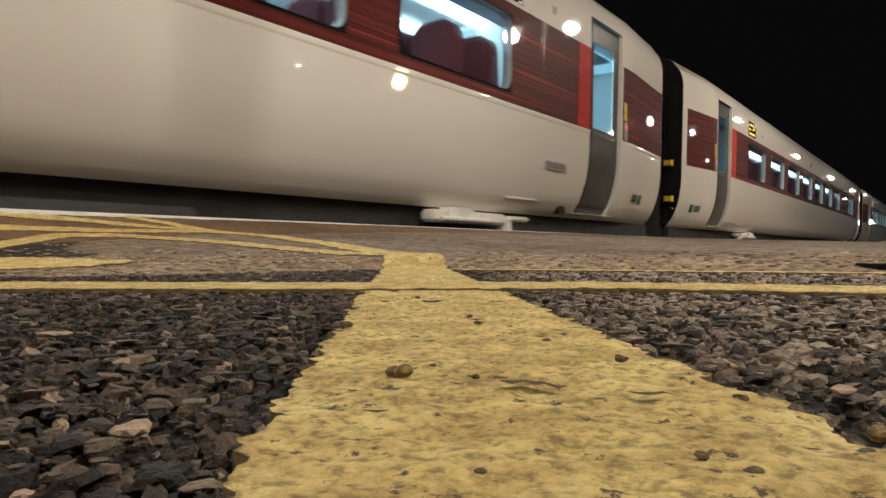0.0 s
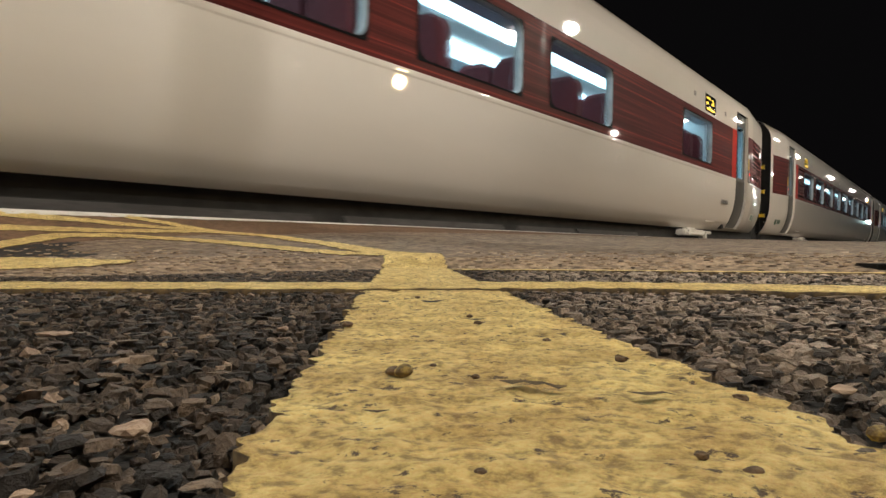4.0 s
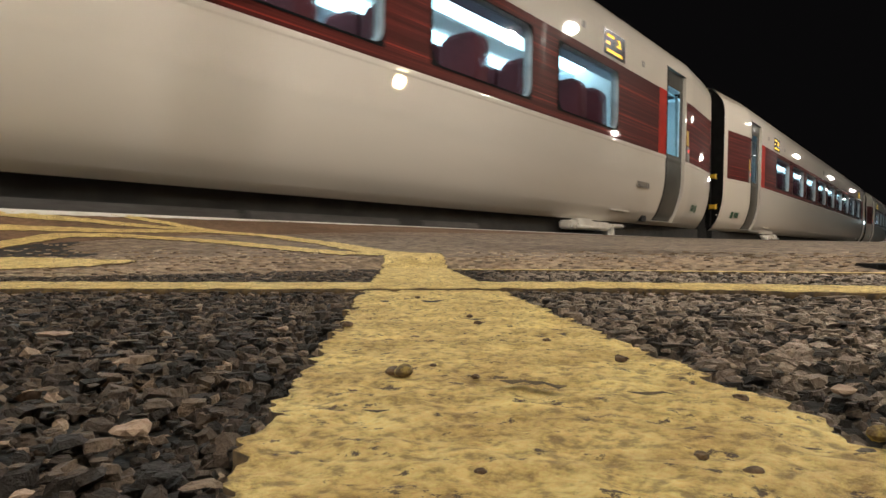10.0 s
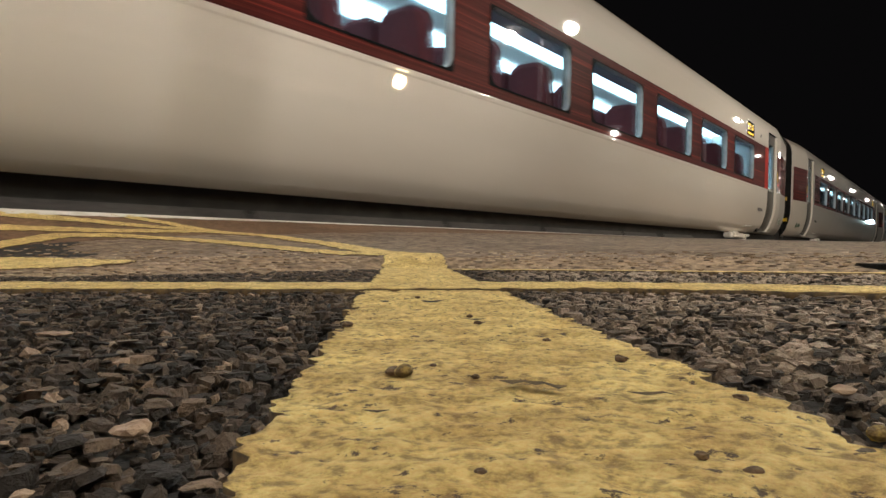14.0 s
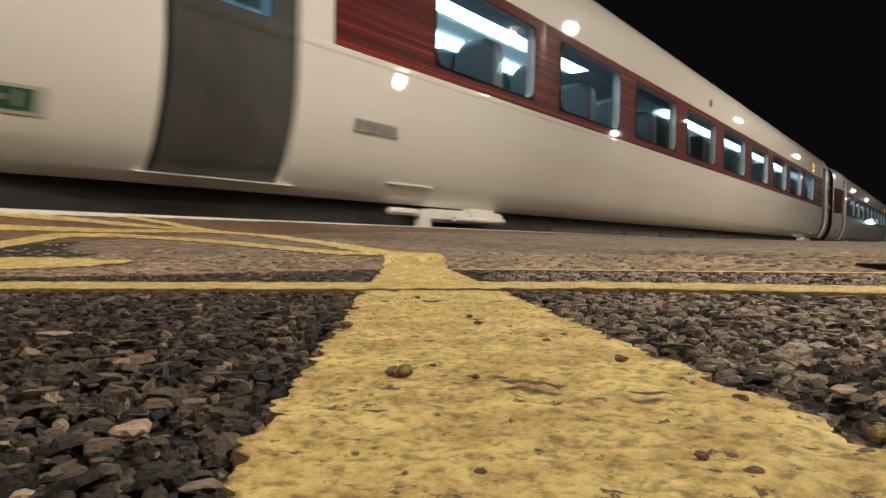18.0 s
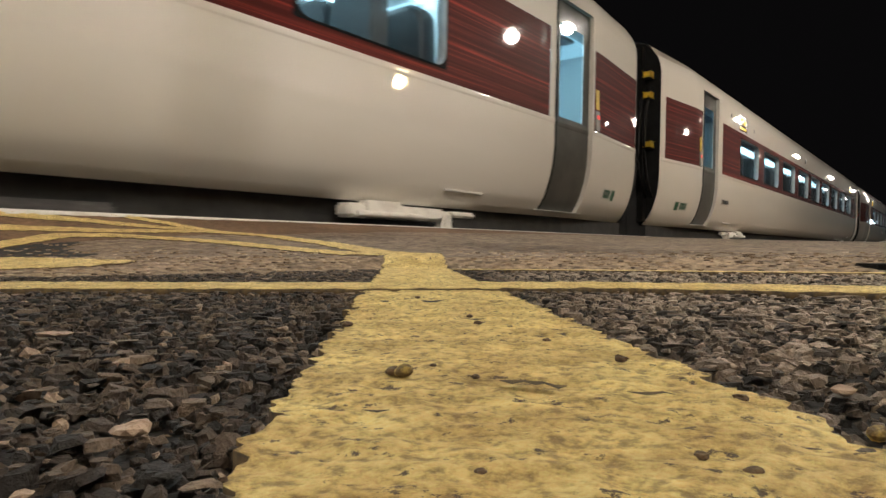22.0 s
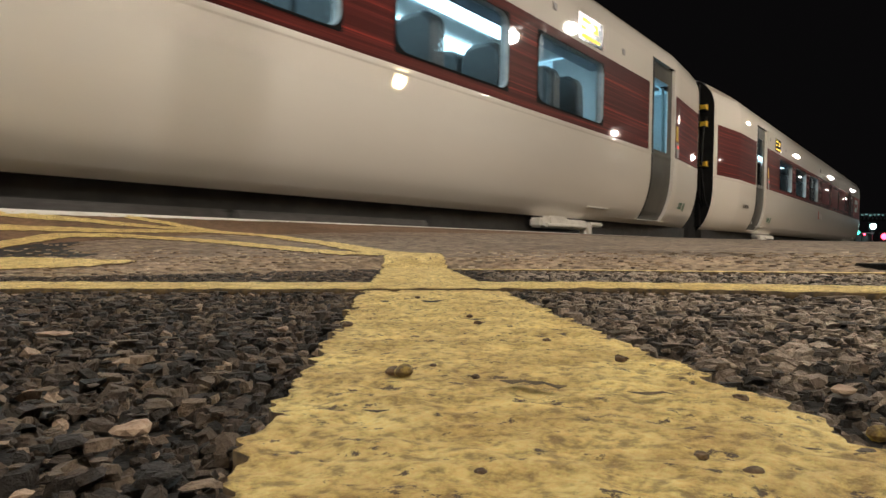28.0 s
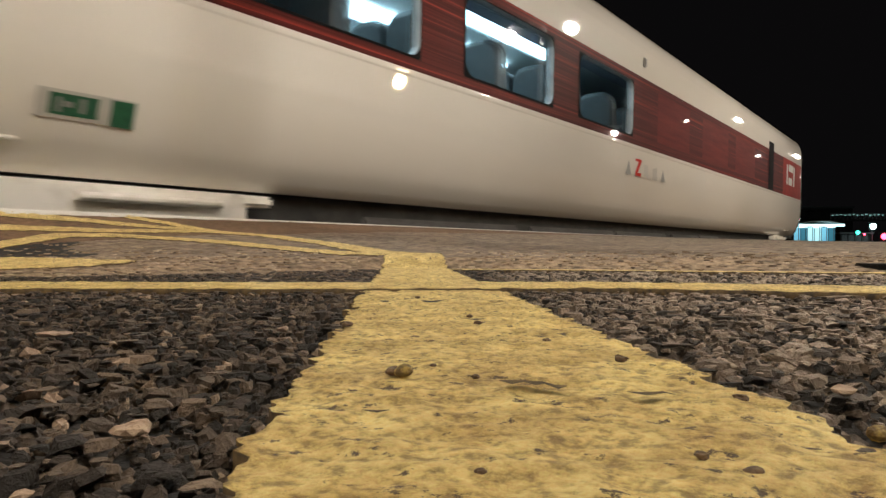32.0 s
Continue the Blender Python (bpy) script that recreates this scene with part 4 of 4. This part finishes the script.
def kerb_flecks():
    """Small flat stones worn flush with the top of the kerb and the foot of the ramp."""
    rng = random.Random(8)
    verts, faces = [], []
    while len(verts) < 12 * 2400:
        X, Y = rng.uniform(-1.6, 1.9), rng.uniform(1.1, 2.15)
        if Y < kerb_y(X) + 0.01 or abs(X + 0.08) < 0.12 or rng.random() < (Y - 1.80) * 2.5:
            continue
        a, b, turn = rng.uniform(0.004, 0.013), rng.uniform(0.004, 0.011), rng.uniform(0, 3.1)
        top, n = ground_z(X, Y) + rng.uniform(0.0006, 0.0024), len(verts)
        for k, drop in ((1.0, 0.004), (0.8, 0.0)):
            for i in range(6):
                t = turn + i * math.pi / 3 + rng.uniform(-0.3, 0.3)
                s, u = flat_xy(X + k * a * math.cos(t), Y + k * b * math.sin(t))
                verts.append((s, u, top - drop))
        faces.append([n + 6 + i for i in range(6)])
        faces += [(n + i, n + (i + 1) % 6, n + 6 + (i + 1) % 6, n + 6 + i) for i in range(6)]
    tagged(piece("kerb_flecks", mesh_of("kerb_flecks", verts, faces, fleck_material())), "pale and brown stone flecks worn flush in the kerb", "gravel", kind="stuff")


kerb_flecks()


def rough_edge(q, seed):
    """How far a paint edge wanders at q metres along its line."""
    a = noise.noise((q * 40.0, seed, 0.3)) * 0.0060 + noise.noise((q * 170.0, seed, 5.3)) * 0.0050
    return a + max(0.0, noise.noise((q * 60.0, seed, 9.1))) * 0.006


def paint_line(points, w, lift=0.003, step=0.02, cols=8, seed=0.0, rough=1.0, relief=0.0010, taper=0.0):
    """A band of thick paint along a line of places (aside, ahead), draped on the ground, with ragged sides."""
    pts = [Vector(p) for p in points]
    line = []
    for a, b in zip(pts, pts[1:]):
        n = max(1, int((b - a).length / step))
        line += [a + (b - a) * k / n for k in range(n)]
    line.append(pts[-1])
    if len(pts) > 2:
        for _ in range(6):
            line = [line[0]] + [(line[i - 1] + 2 * line[i] + line[i + 1]) / 4 for i in range(1, len(line) - 1)] + [line[-1]]
    verts, faces, q, wide = [], [], 0.0, w
    for i, p in enumerate(line):
        d = (line[min(i + 1, len(line) - 1)] - line[max(i - 1, 0)]).normalized()
        nrm = Vector((-d.y, d.x))
        if i:
            q += (p - line[i - 1]).length
        if taper:
            w = wide * min(1.0, 0.06 + ((line[-1] - p).length / taper) ** 0.7)
        l, r = -w / 2 - rough * rough_edge(q, seed), w / 2 + rough * rough_edge(q, seed + 3.7)
        row = [l] + [l + (r - l) * k / cols for k in range(cols + 1)] + [r]
        for k, o in enumerate(row):
            c = p + nrm * o
            s, u = flat_xy(c.x, c.y)
            z = ground_z(c.x, c.y)
            z += lift + relief * (noise.noise((c.x * 120, c.y * 120, seed)) + 1.2 * noise.noise((c.x * 45, c.y * 45, seed))) if 0 < k < len(row) - 1 else -0.006
            verts.append((s, u, z))
    n = cols + 3
    for i in range(len(line) - 1):
        for k in range(n - 1):
            faces.append((i * n + k, (i + 1) * n + k, (i + 1) * n + k + 1, i * n + k + 1))
    me = mesh_of("yellow_line", verts, faces, M_PAINT, True)
    # the two sides are coloured dark to stand for their shade
    me.materials.append(M_PAINTEDGE)
    me.polygons.foreach_set("material_index", [int(k % (n - 1) in (0, n - 2)) for k in range(len(faces))])
    ob = piece("yellow_line", me)
    return tagged(ob, "thick worn yellow painted line on the platform", "road marking", kind="structure")


paint_line([(line_x(-0.2) - 0.0055, -0.2), (line_x(0.06) - 0.0055, 0.06)], 0.150, seed=1.0)
paint_line([(line_x(0.06) - 0.0055, 0.06), (line_x(0.62) - 0.0055, 0.62)], 0.150, step=0.0022, cols=72, seed=1.0, relief=0.0011)
paint_line([(line_x(0.62) - 0.0055, 0.62), (line_x(1.95), 1.95)], 0.156, step=0.006, cols=36, seed=2.0, relief=0.0014)
paint_line([(-1.30, 0.90), (-0.55, 0.865), (-0.2, 0.855), (0.1, 0.868), (0.22, 0.866), (0.5, 0.768), (0.95, 0.60), (1.5, 0.40)], 0.158, lift=0.0050, step=0.008, cols=20, seed=4.0)
paint_line([(0.0, 1.64), (0.37, 1.545), (0.895, 1.355), (1.4, 1.20)], 0.055, step=0.012, cols=8, seed=6.0, rough=1.6)
paint_line([(-1.7, 1.42), (-1.15, 1.50), (-0.72, 1.58)], 0.44, step=0.012, cols=24, seed=8.0, rough=4.0, taper=0.45)
paint_line([(-0.16, 1.90), (-0.29, 1.95), (-0.51, 2.15), (-0.75, 2.34), (-0.97, 2.40), (-1.17, 2.41), (-1.31, 2.32), (-1.35, 2.0)], 0.10, step=0.015, cols=8, seed=9.0)
paint_line([(-0.10, 1.92), (-0.18, 1.99), (-0.41, 2.41), (-0.69, 2.72), (-0.93, 2.76), (-1.23, 2.53), (-1.40, 2.44), (-1.62, 2.30)], 0.10, step=0.015, cols=8, seed=10.0)
paint_line([(-1.02, 2.79), (-1.42, 2.70), (-1.80, 2.46)], 0.09, step=0.015, cols=8, seed=11.0)
paint_line([(-0.90, 2.76), (-1.18, 2.92), (-1.46, 2.95)], 0.08, step=0.015, cols=8, seed=12.0)

edge = part("platform_edge", box((-40, EDGE_U, -0.80), (420, EDGE_U + 0.035, EDGE_Z + 0.003), 0.006), M_EDGEWHITE, None)
tagged(edge, "white painted platform edge beside the track", "platform edge", kind="structure")
verts, faces = [], []
for i, q in enumerate(sorted({*np.linspace(-1.0, 14.0, 300), *np.geomspace(14.0, 300.0, 60)})):
    w = 0.062 + 0.020 * noise.noise((q * 6.0, 0.0, 2.0)) + 0.012 * noise.noise((q * 31.0, 0.0, 4.0))
    u = EDGE_U - w
    verts += [(q, u, ground_z(q * ST - u * CT, q * CT + u * ST) + 0.003), (q, EDGE_U, EDGE_Z + 0.005)]
    if i:
        faces.append((2 * i - 2, 2 * i, 2 * i + 1, 2 * i - 1))
tagged(piece("edge_line", mesh_of("edge_line", verts, faces, M_EDGEWHITE, True)), "ragged white painted line along the platform edge", "road marking", kind="structure")
slot = part("kerb_slot", box((-0.45, -0.05, 0.0), (0.45, 0.05, 0.0136), 0.003), M_BLACK, None)
s, u = flat_xy(1.40, 1.50)
slot.matrix_basis = pose(s, u, 0.005, 0, 0, math.degrees(math.atan2(-CT, ST)) - 3)
tagged(slot, "dark drain slot in the low kerb", "drain", kind="structure")
M_BALLAST = mottled(material("grey_ballast", (0.1, 0.1, 0.095), 0.9), (0.16, 0.155, 0.145), (0.05, 0.048, 0.045), 18.0, bump=0.03, bump_scale=16.0)
trackbed = part("trackbed", box((-60, EDGE_U + 0.035, -1.1), (600, 60, -0.78)), M_BALLAST, None)
tagged(trackbed, "grey ballasted trackbed under the train", "trackbed", kind="structure")
far_plat = part("far_wall", box((-40, 8.6, -0.8), (300, 9.2, 0.22), 0.01), mottled(material("grey_concrete", (0.3, 0.3, 0.28), 0.8), (0.34, 0.33, 0.31), (0.2, 0.19, 0.18), 1.2, fine=20.0, bump=0.003), None)
tagged(far_plat, "grey concrete wall of the opposite platform", "platform", kind="structure")
for y in (3.75, 5.185):
    bm = bmesh.new()
    add_box(bm, (-40, y - 0.035, -0.66), (400, y + 0.035, -0.62), 0.008)
    add_box(bm, (-40, y - 0.010, -0.75), (400, y + 0.010, -0.66))
    add_box(bm, (-40, y - 0.07, -0.78), (400, y + 0.07, -0.75))
    tagged(part("rail", bm, M_STEEL, None), "steel running rail under the train", "rail", kind="structure")


def pebble(X, Y, r, mat, seed, squash=0.7, label="small angular stone lying on the paint"):
    bm = bmesh.new()
    bmesh.ops.create_icosphere(bm, subdivisions=2, radius=r)
    for v in bm.verts:
        v.co *= 1 + (0.35 if squash > 0.6 else 0.75) * noise.noise(v.co * (0.9 / r) + Vector((seed, 0, 0)))
        v.co.z *= squash
    ob = part("pebble", bm, mat, None)
    s, u = flat_xy(X, Y)
    low = min(v.co.z for v in ob.data.vertices)
    ob.matrix_basis = pose(s, u, ground_z(X, Y) + 0.0028 - low, 0, 0, seed * 40)
    return tagged(ob, label, "pebble", "pebbles")


M_PEBBLE = mottled(material("yellow_splashed_stone", (0.4, 0.28, 0.06), 0.6), (0.55, 0.40, 0.09), (0.12, 0.08, 0.03), 120.0, low=0.42, high=0.58, bump=0.001, bump_scale=400.0)
M_PEBBLED = mottled(material("dark_stone", (0.06, 0.05, 0.045), 0.6), (0.20, 0.125, 0.065), (0.06, 0.038, 0.022), 300.0, bump=0.001, bump_scale=400.0)
M_PALESTONE = mottled(material("pale_brown_stone", (0.42, 0.31, 0.22), 0.6), (0.52, 0.39, 0.28), (0.28, 0.19, 0.13), 160.0, bump=0.001, bump_scale=400.0)
GROUND_PX = 1200.0


def at_ground(x, y):
    """Place on the level ground in a direction given in the picture's thousandths."""
    Y = (EYE_Z - 0.003) * GROUND_PX / (y - 442)
    return (x - 784) / GROUND_PX * Y, Y


for x, y, r, dark, sd in ((700, 664, 0.0038, True, 1.0), (714, 668, 0.0036, False, 13.0), (831, 562, 0.0022, True, 14.0), (1240, 812, 0.0016, True, 16.0), (843, 671, 0.0018, True, 2.0), (739, 529, 0.0026, True, 3.0), (766, 650, 0.0016, True, 4.0),
                          (846, 575, 0.0026, True, 5.0), (614, 578, 0.0030, True, 6.0), (968, 606, 0.0022, True, 7.0), (1332, 838, 0.0017, True, 8.0),
                          (1310, 710, 0.0022, True, 9.0), (850, 838, 0.0013, True, 10.0), (1100, 640, 0.0026, True, 11.0), (1555, 782, 0.0028, False, 12.0)):
    X, Y = at_ground(x, y)
    pebble(X, Y, r, M_PEBBLED if dark else M_PEBBLE, sd, 0.75 if not dark else 0.5,
           "dark chip of stone on the yellow paint" if dark else "yellow paint splashed pebble on the line")
for x, y, r, squash, sd in ((232, 778, 0.0050, 0.45, 21.0), (95, 598, 0.0085, 0.22, 22.0), (500, 588, 0.0042, 0.4, 23.0), (1490, 700, 0.0040, 0.4, 24.0)):
    X, Y = at_ground(x, y)
    pebble(X, Y, r, M_PALESTONE, sd, squash, "pale brown flat stone among the chippings")



def crack(points, w):
    """A dark irregular crevice in the paint along places seen on the ground."""
    verts, faces = [], []
    for i, (x, y) in enumerate(points):
        X, Y = at_ground(x, y)
        g = w * (0.25 if i in (0, len(points) - 1) else 0.7 + 0.5 * (i % 2))
        for e in (-g, g):
            s, u = flat_xy(X, Y + e)
            verts.append((s, u, ground_z(X, Y) + 0.0056))
        if i:
            faces.append((2 * i - 2, 2 * i, 2 * i + 1, 2 * i - 1))
    tagged(piece("paint_crack", mesh_of("paint_crack", verts, faces, M_PAINTEDGE)), "dark crevice in the worn yellow paint", "crack", kind="structure")


crack([(884, 687), (905, 690), (925, 688), (945, 692), (962, 691), (985, 699), (1003, 697)], 0.0030)
crack([(1110, 708), (1140, 712), (1175, 709), (1195, 713)], 0.0020)
crack([(822, 571), (842, 573), (860, 571)], 0.0040)
crack([(640, 742), (668, 745), (690, 742)], 0.0012)


# ---- lamp posts and column behind the camera ----
M_POST = mottled(material("grey_post_paint", (0.12, 0.12, 0.12), 0.4), (0.16, 0.16, 0.155), (0.09, 0.09, 0.09), 4.0)


def lamp_post(q, v, arms, h=6.0):
    z0 = 0.0
    ob = new("platform_lamp")
    tagged(ob, "tall grey platform lamp post with two heads", "street lamp", "platform lamps")
    ob.location = (q, v, z0)
    bm = bmesh.new()
    add_rod(bm, (0, 0, 0), (0, 0, h + 0.25), 0.075, 16, 0.045)
    add_rod(bm, (0, 0, 0), (0, 0, 0.9), 0.11, 16)
    part("post", bm, M_POST, ob, smooth=False)
    for a in arms:
        part("arm", rod((0, 0, h + 0.22), (0, a, h + 0.30), 0.03), M_POST, ob)
        hd = part("head", box((-0.13, a - 0.3, h + 0.20), (0.13, a + 0.3, h + 0.30), 0.03), M_POST, ob)
    return ob


for q, heads in POSTS:
    lamp_post(q, POST_V, [v - POST_V for v, watts in heads], POST_H)
lamp_post(23.76, -4.4, (0.69,), 4.0)
for q, v in SIDE_LAMPS:
    lamp_post(q, v - 0.6, (0.6,), 5.0)
lamp_post(13.4, -6.0, (0.71,), 4.0)
lamp_post(-3.5, -2.0, (1.0,), 6.3)
lamp_post(1.773, -5.8, (0.8,), 10.0)
bm = bmesh.new()
add_rod(bm, (0, 0, 0), (0, 0, 7.2), 0.12, 24)
add_rod(bm, (0, 0, 0), (0, 0, 0.25), 0.17, 24)
column = part("column", bm, M_POST, None)
column.location = (1.965, -1.6, 0)
tagged(column, "round grey steel column standing on the platform", "column", kind="structure")

pole = part("pole", rod((0, 0, 0), (0, 0, 3.9), 0.045, 14), M_POST, None)
pole.location = (11.79, 0.0, 0)
tagged(pole, "thin grey steel pole standing on the platform", "pole", kind="structure")

# ---- distance beyond the train's end ----
M_FARWALL = mottled(material("far_dark_wall", (0.05, 0.045, 0.04), 0.9), (0.06, 0.055, 0.05), (0.03, 0.028, 0.026), 0.5)
M_FARROOF = material("pale_roof", (0.6, 0.6, 0.58), 0.5)
M_LITGLASS = material("lit_shelter_glass", (0.3, 0.5, 0.6), 0.2, emit=(0.25, 0.75, 1.0), power=0.55)
M_PALEGLASS = material("pale_lit_glass", (0.4, 0.5, 0.55), 0.2, emit=(0.5, 0.92, 1.0), power=0.9)
M_DIMGLASS = material("dim_lit_glass", (0.1, 0.2, 0.25), 0.2, emit=(0.06, 0.30, 0.42), power=0.45)
M_TUBE = material("shelter_tube", (0.8, 0.8, 0.8), 0.5, emit=(0.6, 0.95, 1.0), power=3.0)
M_CYAN = material("cool_lamp_glow", (0.8, 0.8, 0.8), 0.5, emit=(0.55, 1.0, 0.95), power=14.0)
M_GREENSIG = material("green_signal_glow", (0.1, 0.5, 0.3), 0.5, emit=(0.05, 1.0, 0.65), power=6.0)
M_REDSIG = material("red_signal_glow", (0.5, 0.1, 0.1), 0.5, emit=(1.0, 0.06, 0.12), power=8.0)
M_STRING = material("bridge_lamp_glow", (0.5, 0.5, 0.45), 0.5, emit=(0.45, 0.9, 0.85), power=0.7)


def far_place(x, y, depth):
    """A place at that depth in a direction given in thousandths of the view."""
    X, Y = (x - 784) / 1200 * depth, depth
    s, u = flat_xy(X, Y)
    return Vector((s, u, EYE_Z + (441 - y) / 1200 * depth))


FACING = math.degrees(math.atan2(-CT, ST))


def facing(p):
    return pose(p.x, p.y, p.z, 0, 0, FACING)


def shelter():
    d = 90.0
    p = far_place(1450, 434, d)
    ob = new("waiting_shelter")
    ob.matrix_basis = facing(p)
    tagged(ob, "lit glass waiting shelter with a pale curved roof", "shelter")
    bm = bmesh.new()
    for k in range(8):
        a, b = -3.0 + 6.0 * k / 8, -3.0 + 6.0 * (k + 1) / 8
        f = lambda q: 2.75 + 0.42 * (1 - (q / 3.0) ** 2)
        v = [bm.verts.new(c) for c in ((a, -0.6, f(a)), (b, -0.6, f(b)), (b, 2.0, f(b)), (a, 2.0, f(a)), (a, -0.6, f(a) + 0.12), (b, -0.6, f(b) + 0.12), (b, 2.0, f(b) + 0.12), (a, 2.0, f(a) + 0.12))]
        for q in ((0, 3, 2, 1), (4, 5, 6, 7), (0, 1, 5, 4), (3, 7, 6, 2)):
            bm.faces.new([v[i] for i in q])
    part("roof", bm, M_FARROOF, ob, "pale curved roof")
    part("fascia", box((-3.0, -0.66, 2.55), (3.0, -0.60, 2.80)), M_TUBE, ob, "bright lit roof edge")
    for k in range(6):
        a = -2.8 + 5.6 * k / 6
        part("glass_panel", box((a + 0.06, 1.2, 0.25), (a + 0.87, 1.24, 2.45)), (M_LITGLASS, M_PALEGLASS, M_DIMGLASS)[(2 * k + k // 3) % 3], ob)
        part("mullion", box((a - 0.03, -0.1, 0.0), (a + 0.03, 0.0, 2.75)), M_POST, ob)
        part("bench", box((a + 0.05, 0.5, 0.35), (a + 0.85, 0.95, 0.55)), M_FARWALL, ob)
        if k % 2 == 0:
            part("tube_light", box((a + 0.1, 0.2, 2.4), (a + 1.3, 0.35, 2.5)), M_TUBE, ob)
    part("plinth", box((-3, -0.6, -1.45), (3, 1.4, 0.15)), M_FARWALL, ob)


def footbridge():
    p = far_place(1470, 390, 130.0)
    ob = new("footbridge")
    ob.matrix_basis = facing(p)
    tagged(ob, "dark truss footbridge with a row of small lamps", "footbridge")
    part("deck", box((0, 0, 0), (26, 2.2, 0.25)), M_FARWALL, ob)
    part("top_rail", box((0, 0, 1.30), (26, 0.15, 1.42)), M_POST, ob)
    for k in range(32):
        a = 0.8 * k
        part("post", rod((a, 0.05, 0.2), (a, 0.05, 1.35), 0.05, 6), M_POST, ob)
        part("brace", rod((a, 0.05, 0.25), (a + 0.8, 0.05, 1.3), 0.04, 6), M_POST, ob)
        part("lamp", box((a + 0.2, -0.1, 1.00 + 0.06 * (k % 3)), (a + 0.5, 0.0, 1.12 + 0.06 * (k % 3))), M_STRING, ob)
    for a in (2.0, 22.0):
        part("pier", box((a, 0.4, -7.0), (a + 0.7, 1.6, 0.0)), M_FARWALL, ob)


def signal(x, y, depth, mat, r, name, label):
    p = far_place(x, y, depth)
    ob = new(name)
    ob.matrix_basis = facing(p)
    tagged(ob, label, "lamp" if name != "signal" else "signal")
    bm = bmesh.new()
    bmesh.ops.create_uvsphere(bm, u_segments=16, v_segments=10, radius=r)
    part("lens", bm, mat, ob, smooth=True)
    part("post", rod((0, 0.25, -p.z - 0.6), (0, 0.25, 0.3), 0.07, 8), M_POST, ob)
    part("hood", box((-r * 1.3, 0.12, -r * 1.5), (r * 1.3, 0.35, r * 1.5), 0.02), M_BLACK, ob)


shelter()
footbridge()
signal(1545, 400, 100.0, M_CYAN, 0.42, "yard_lamp", "cool white round yard lamp on a dark post")
signal(1565, 418, 100.0, M_REDSIG, 0.45, "signal", "red signal lamp on a dark post")
signal(1518, 411, 105.0, M_GREENSIG, 0.28, "signal", "green signal lamp on a dark post")
signal(1530, 414, 105.0, M_REDSIG, 0.16, "signal", "small red signal lamp on a dark post")
kiosk = new("kiosk")
kiosk.matrix_basis = facing(far_place(1515, 434, 108.0))
tagged(kiosk, "dim station kiosk with dark glazed front", "kiosk")
part("wall", box((-2.3, 0.4, -1.5), (2.6, 3.0, 1.9), 0.02), M_FARWALL, kiosk)
part("roof", box((-2.6, 0.0, 1.9), (2.9, 3.2, 2.1), 0.03), M_POST, kiosk)
for k in range(4):
    part("pane", box((-2.1 + 1.1 * k, 0.34, 0.2), (-1.2 + 1.1 * k, 0.38, 1.7)), M_POST, kiosk)
block = new("far_building")
block.matrix_basis = facing(far_place(1445, 436, 150.0))
tagged(block, "dark flat-roofed building in the distance", "building")
part("wall", box((-6, 0, -1.6), (8, 6, 8.5)), M_FARWALL, block)
part("roof", box((-6.3, -0.3, 8.5), (8.3, 6.3, 8.9)), M_POST, block)


# ---- the coaches of the train ----
def windows(first, pitch):
    return [first + pitch * k for k in range(9)]


FIRST = windows(3.78, 1.99)
FRONT = (1.69, 2.51)
TRAIN = [coach(-26.0, FIRST, (FRONT, (22.79, 23.61)), "red", ends=(0.20, 25.35), signs=(0.90, 24.37)),
         coach(0.0, FIRST[:7] + FIRST[8:], (FRONT, (22.74, 23.54)), "red", ends=(0.25, 25.36), signs=(0.90, 24.40)),
         coach(26.0, FIRST, (FRONT, (22.83, 23.62)), "red", red_box=11.45, ends=(0.26, 25.41), signs=(1.01, 24.42)),
         coach(52.0, windows(4.04, 1.98), (FRONT, (22.66, 23.50)), "red", ends=(0.23, 25.21), signs=(0.97, 24.42)),
         coach(78.0, windows(3.80, 1.985), ((1.68, 2.52), (22.92, 23.75)), "white", True, dim=((8.2, 11.6),), red_box=13.1, ends=(0.11, 25.31), signs=(0.96, 24.45)),
         coach(104.0, windows(4.08, 1.98), ((1.79, 2.63), (22.92, 23.78)), "white", True, dim=((21.3, 23.5),), red_box=13.5, ends=(0.22, 25.31), signs=(1.07, 24.46)),
         coach(130.0, [5.04, 7.06, 9.09], ((2.80, 3.66),), "red", True, dim=((10.3, 18.6),), nose=True, ends=(0.21, 22.0))]
display(TRAIN[-1], 4.48)
grille(TRAIN[-1], 2.05)
green_sign(TRAIN[-1], 4.23, False)
nose_of(TRAIN[-1])


def motions():
    """The train runs past and slows down."""
    way = [(0, -10.06), (1, -5.12), (2, -0.16), (3, 4.81), (4, 9.78), (5, 14.76), (6, 19.74), (7, 24.72), (8, 29.69), (9, 34.65), (10, 39.60), (11, 44.52), (12, 49.41), (13, 54.27), (14, 59.07), (15, 63.82), (16, 68.50), (17, 73.11), (18, 77.64), (19, 82.08), (20, 86.43), (21, 90.69), (22, 94.86), (23, 98.94), (24, 102.94), (25, 106.86), (26, 110.71), (27, 114.50), (28, 118.23), (29, 121.90), (30, 125.51), (31, 129.06), (32, 132.53)]
    for ob in TRAIN:
        ob.scale = (LENGTHEN, 1.0, 1.0)
        walk(ob, [(t, pose(LENGTHEN * (ob["start"] - s) - 0.22, SIDE_U, 0)) for t, s in way])


motions()
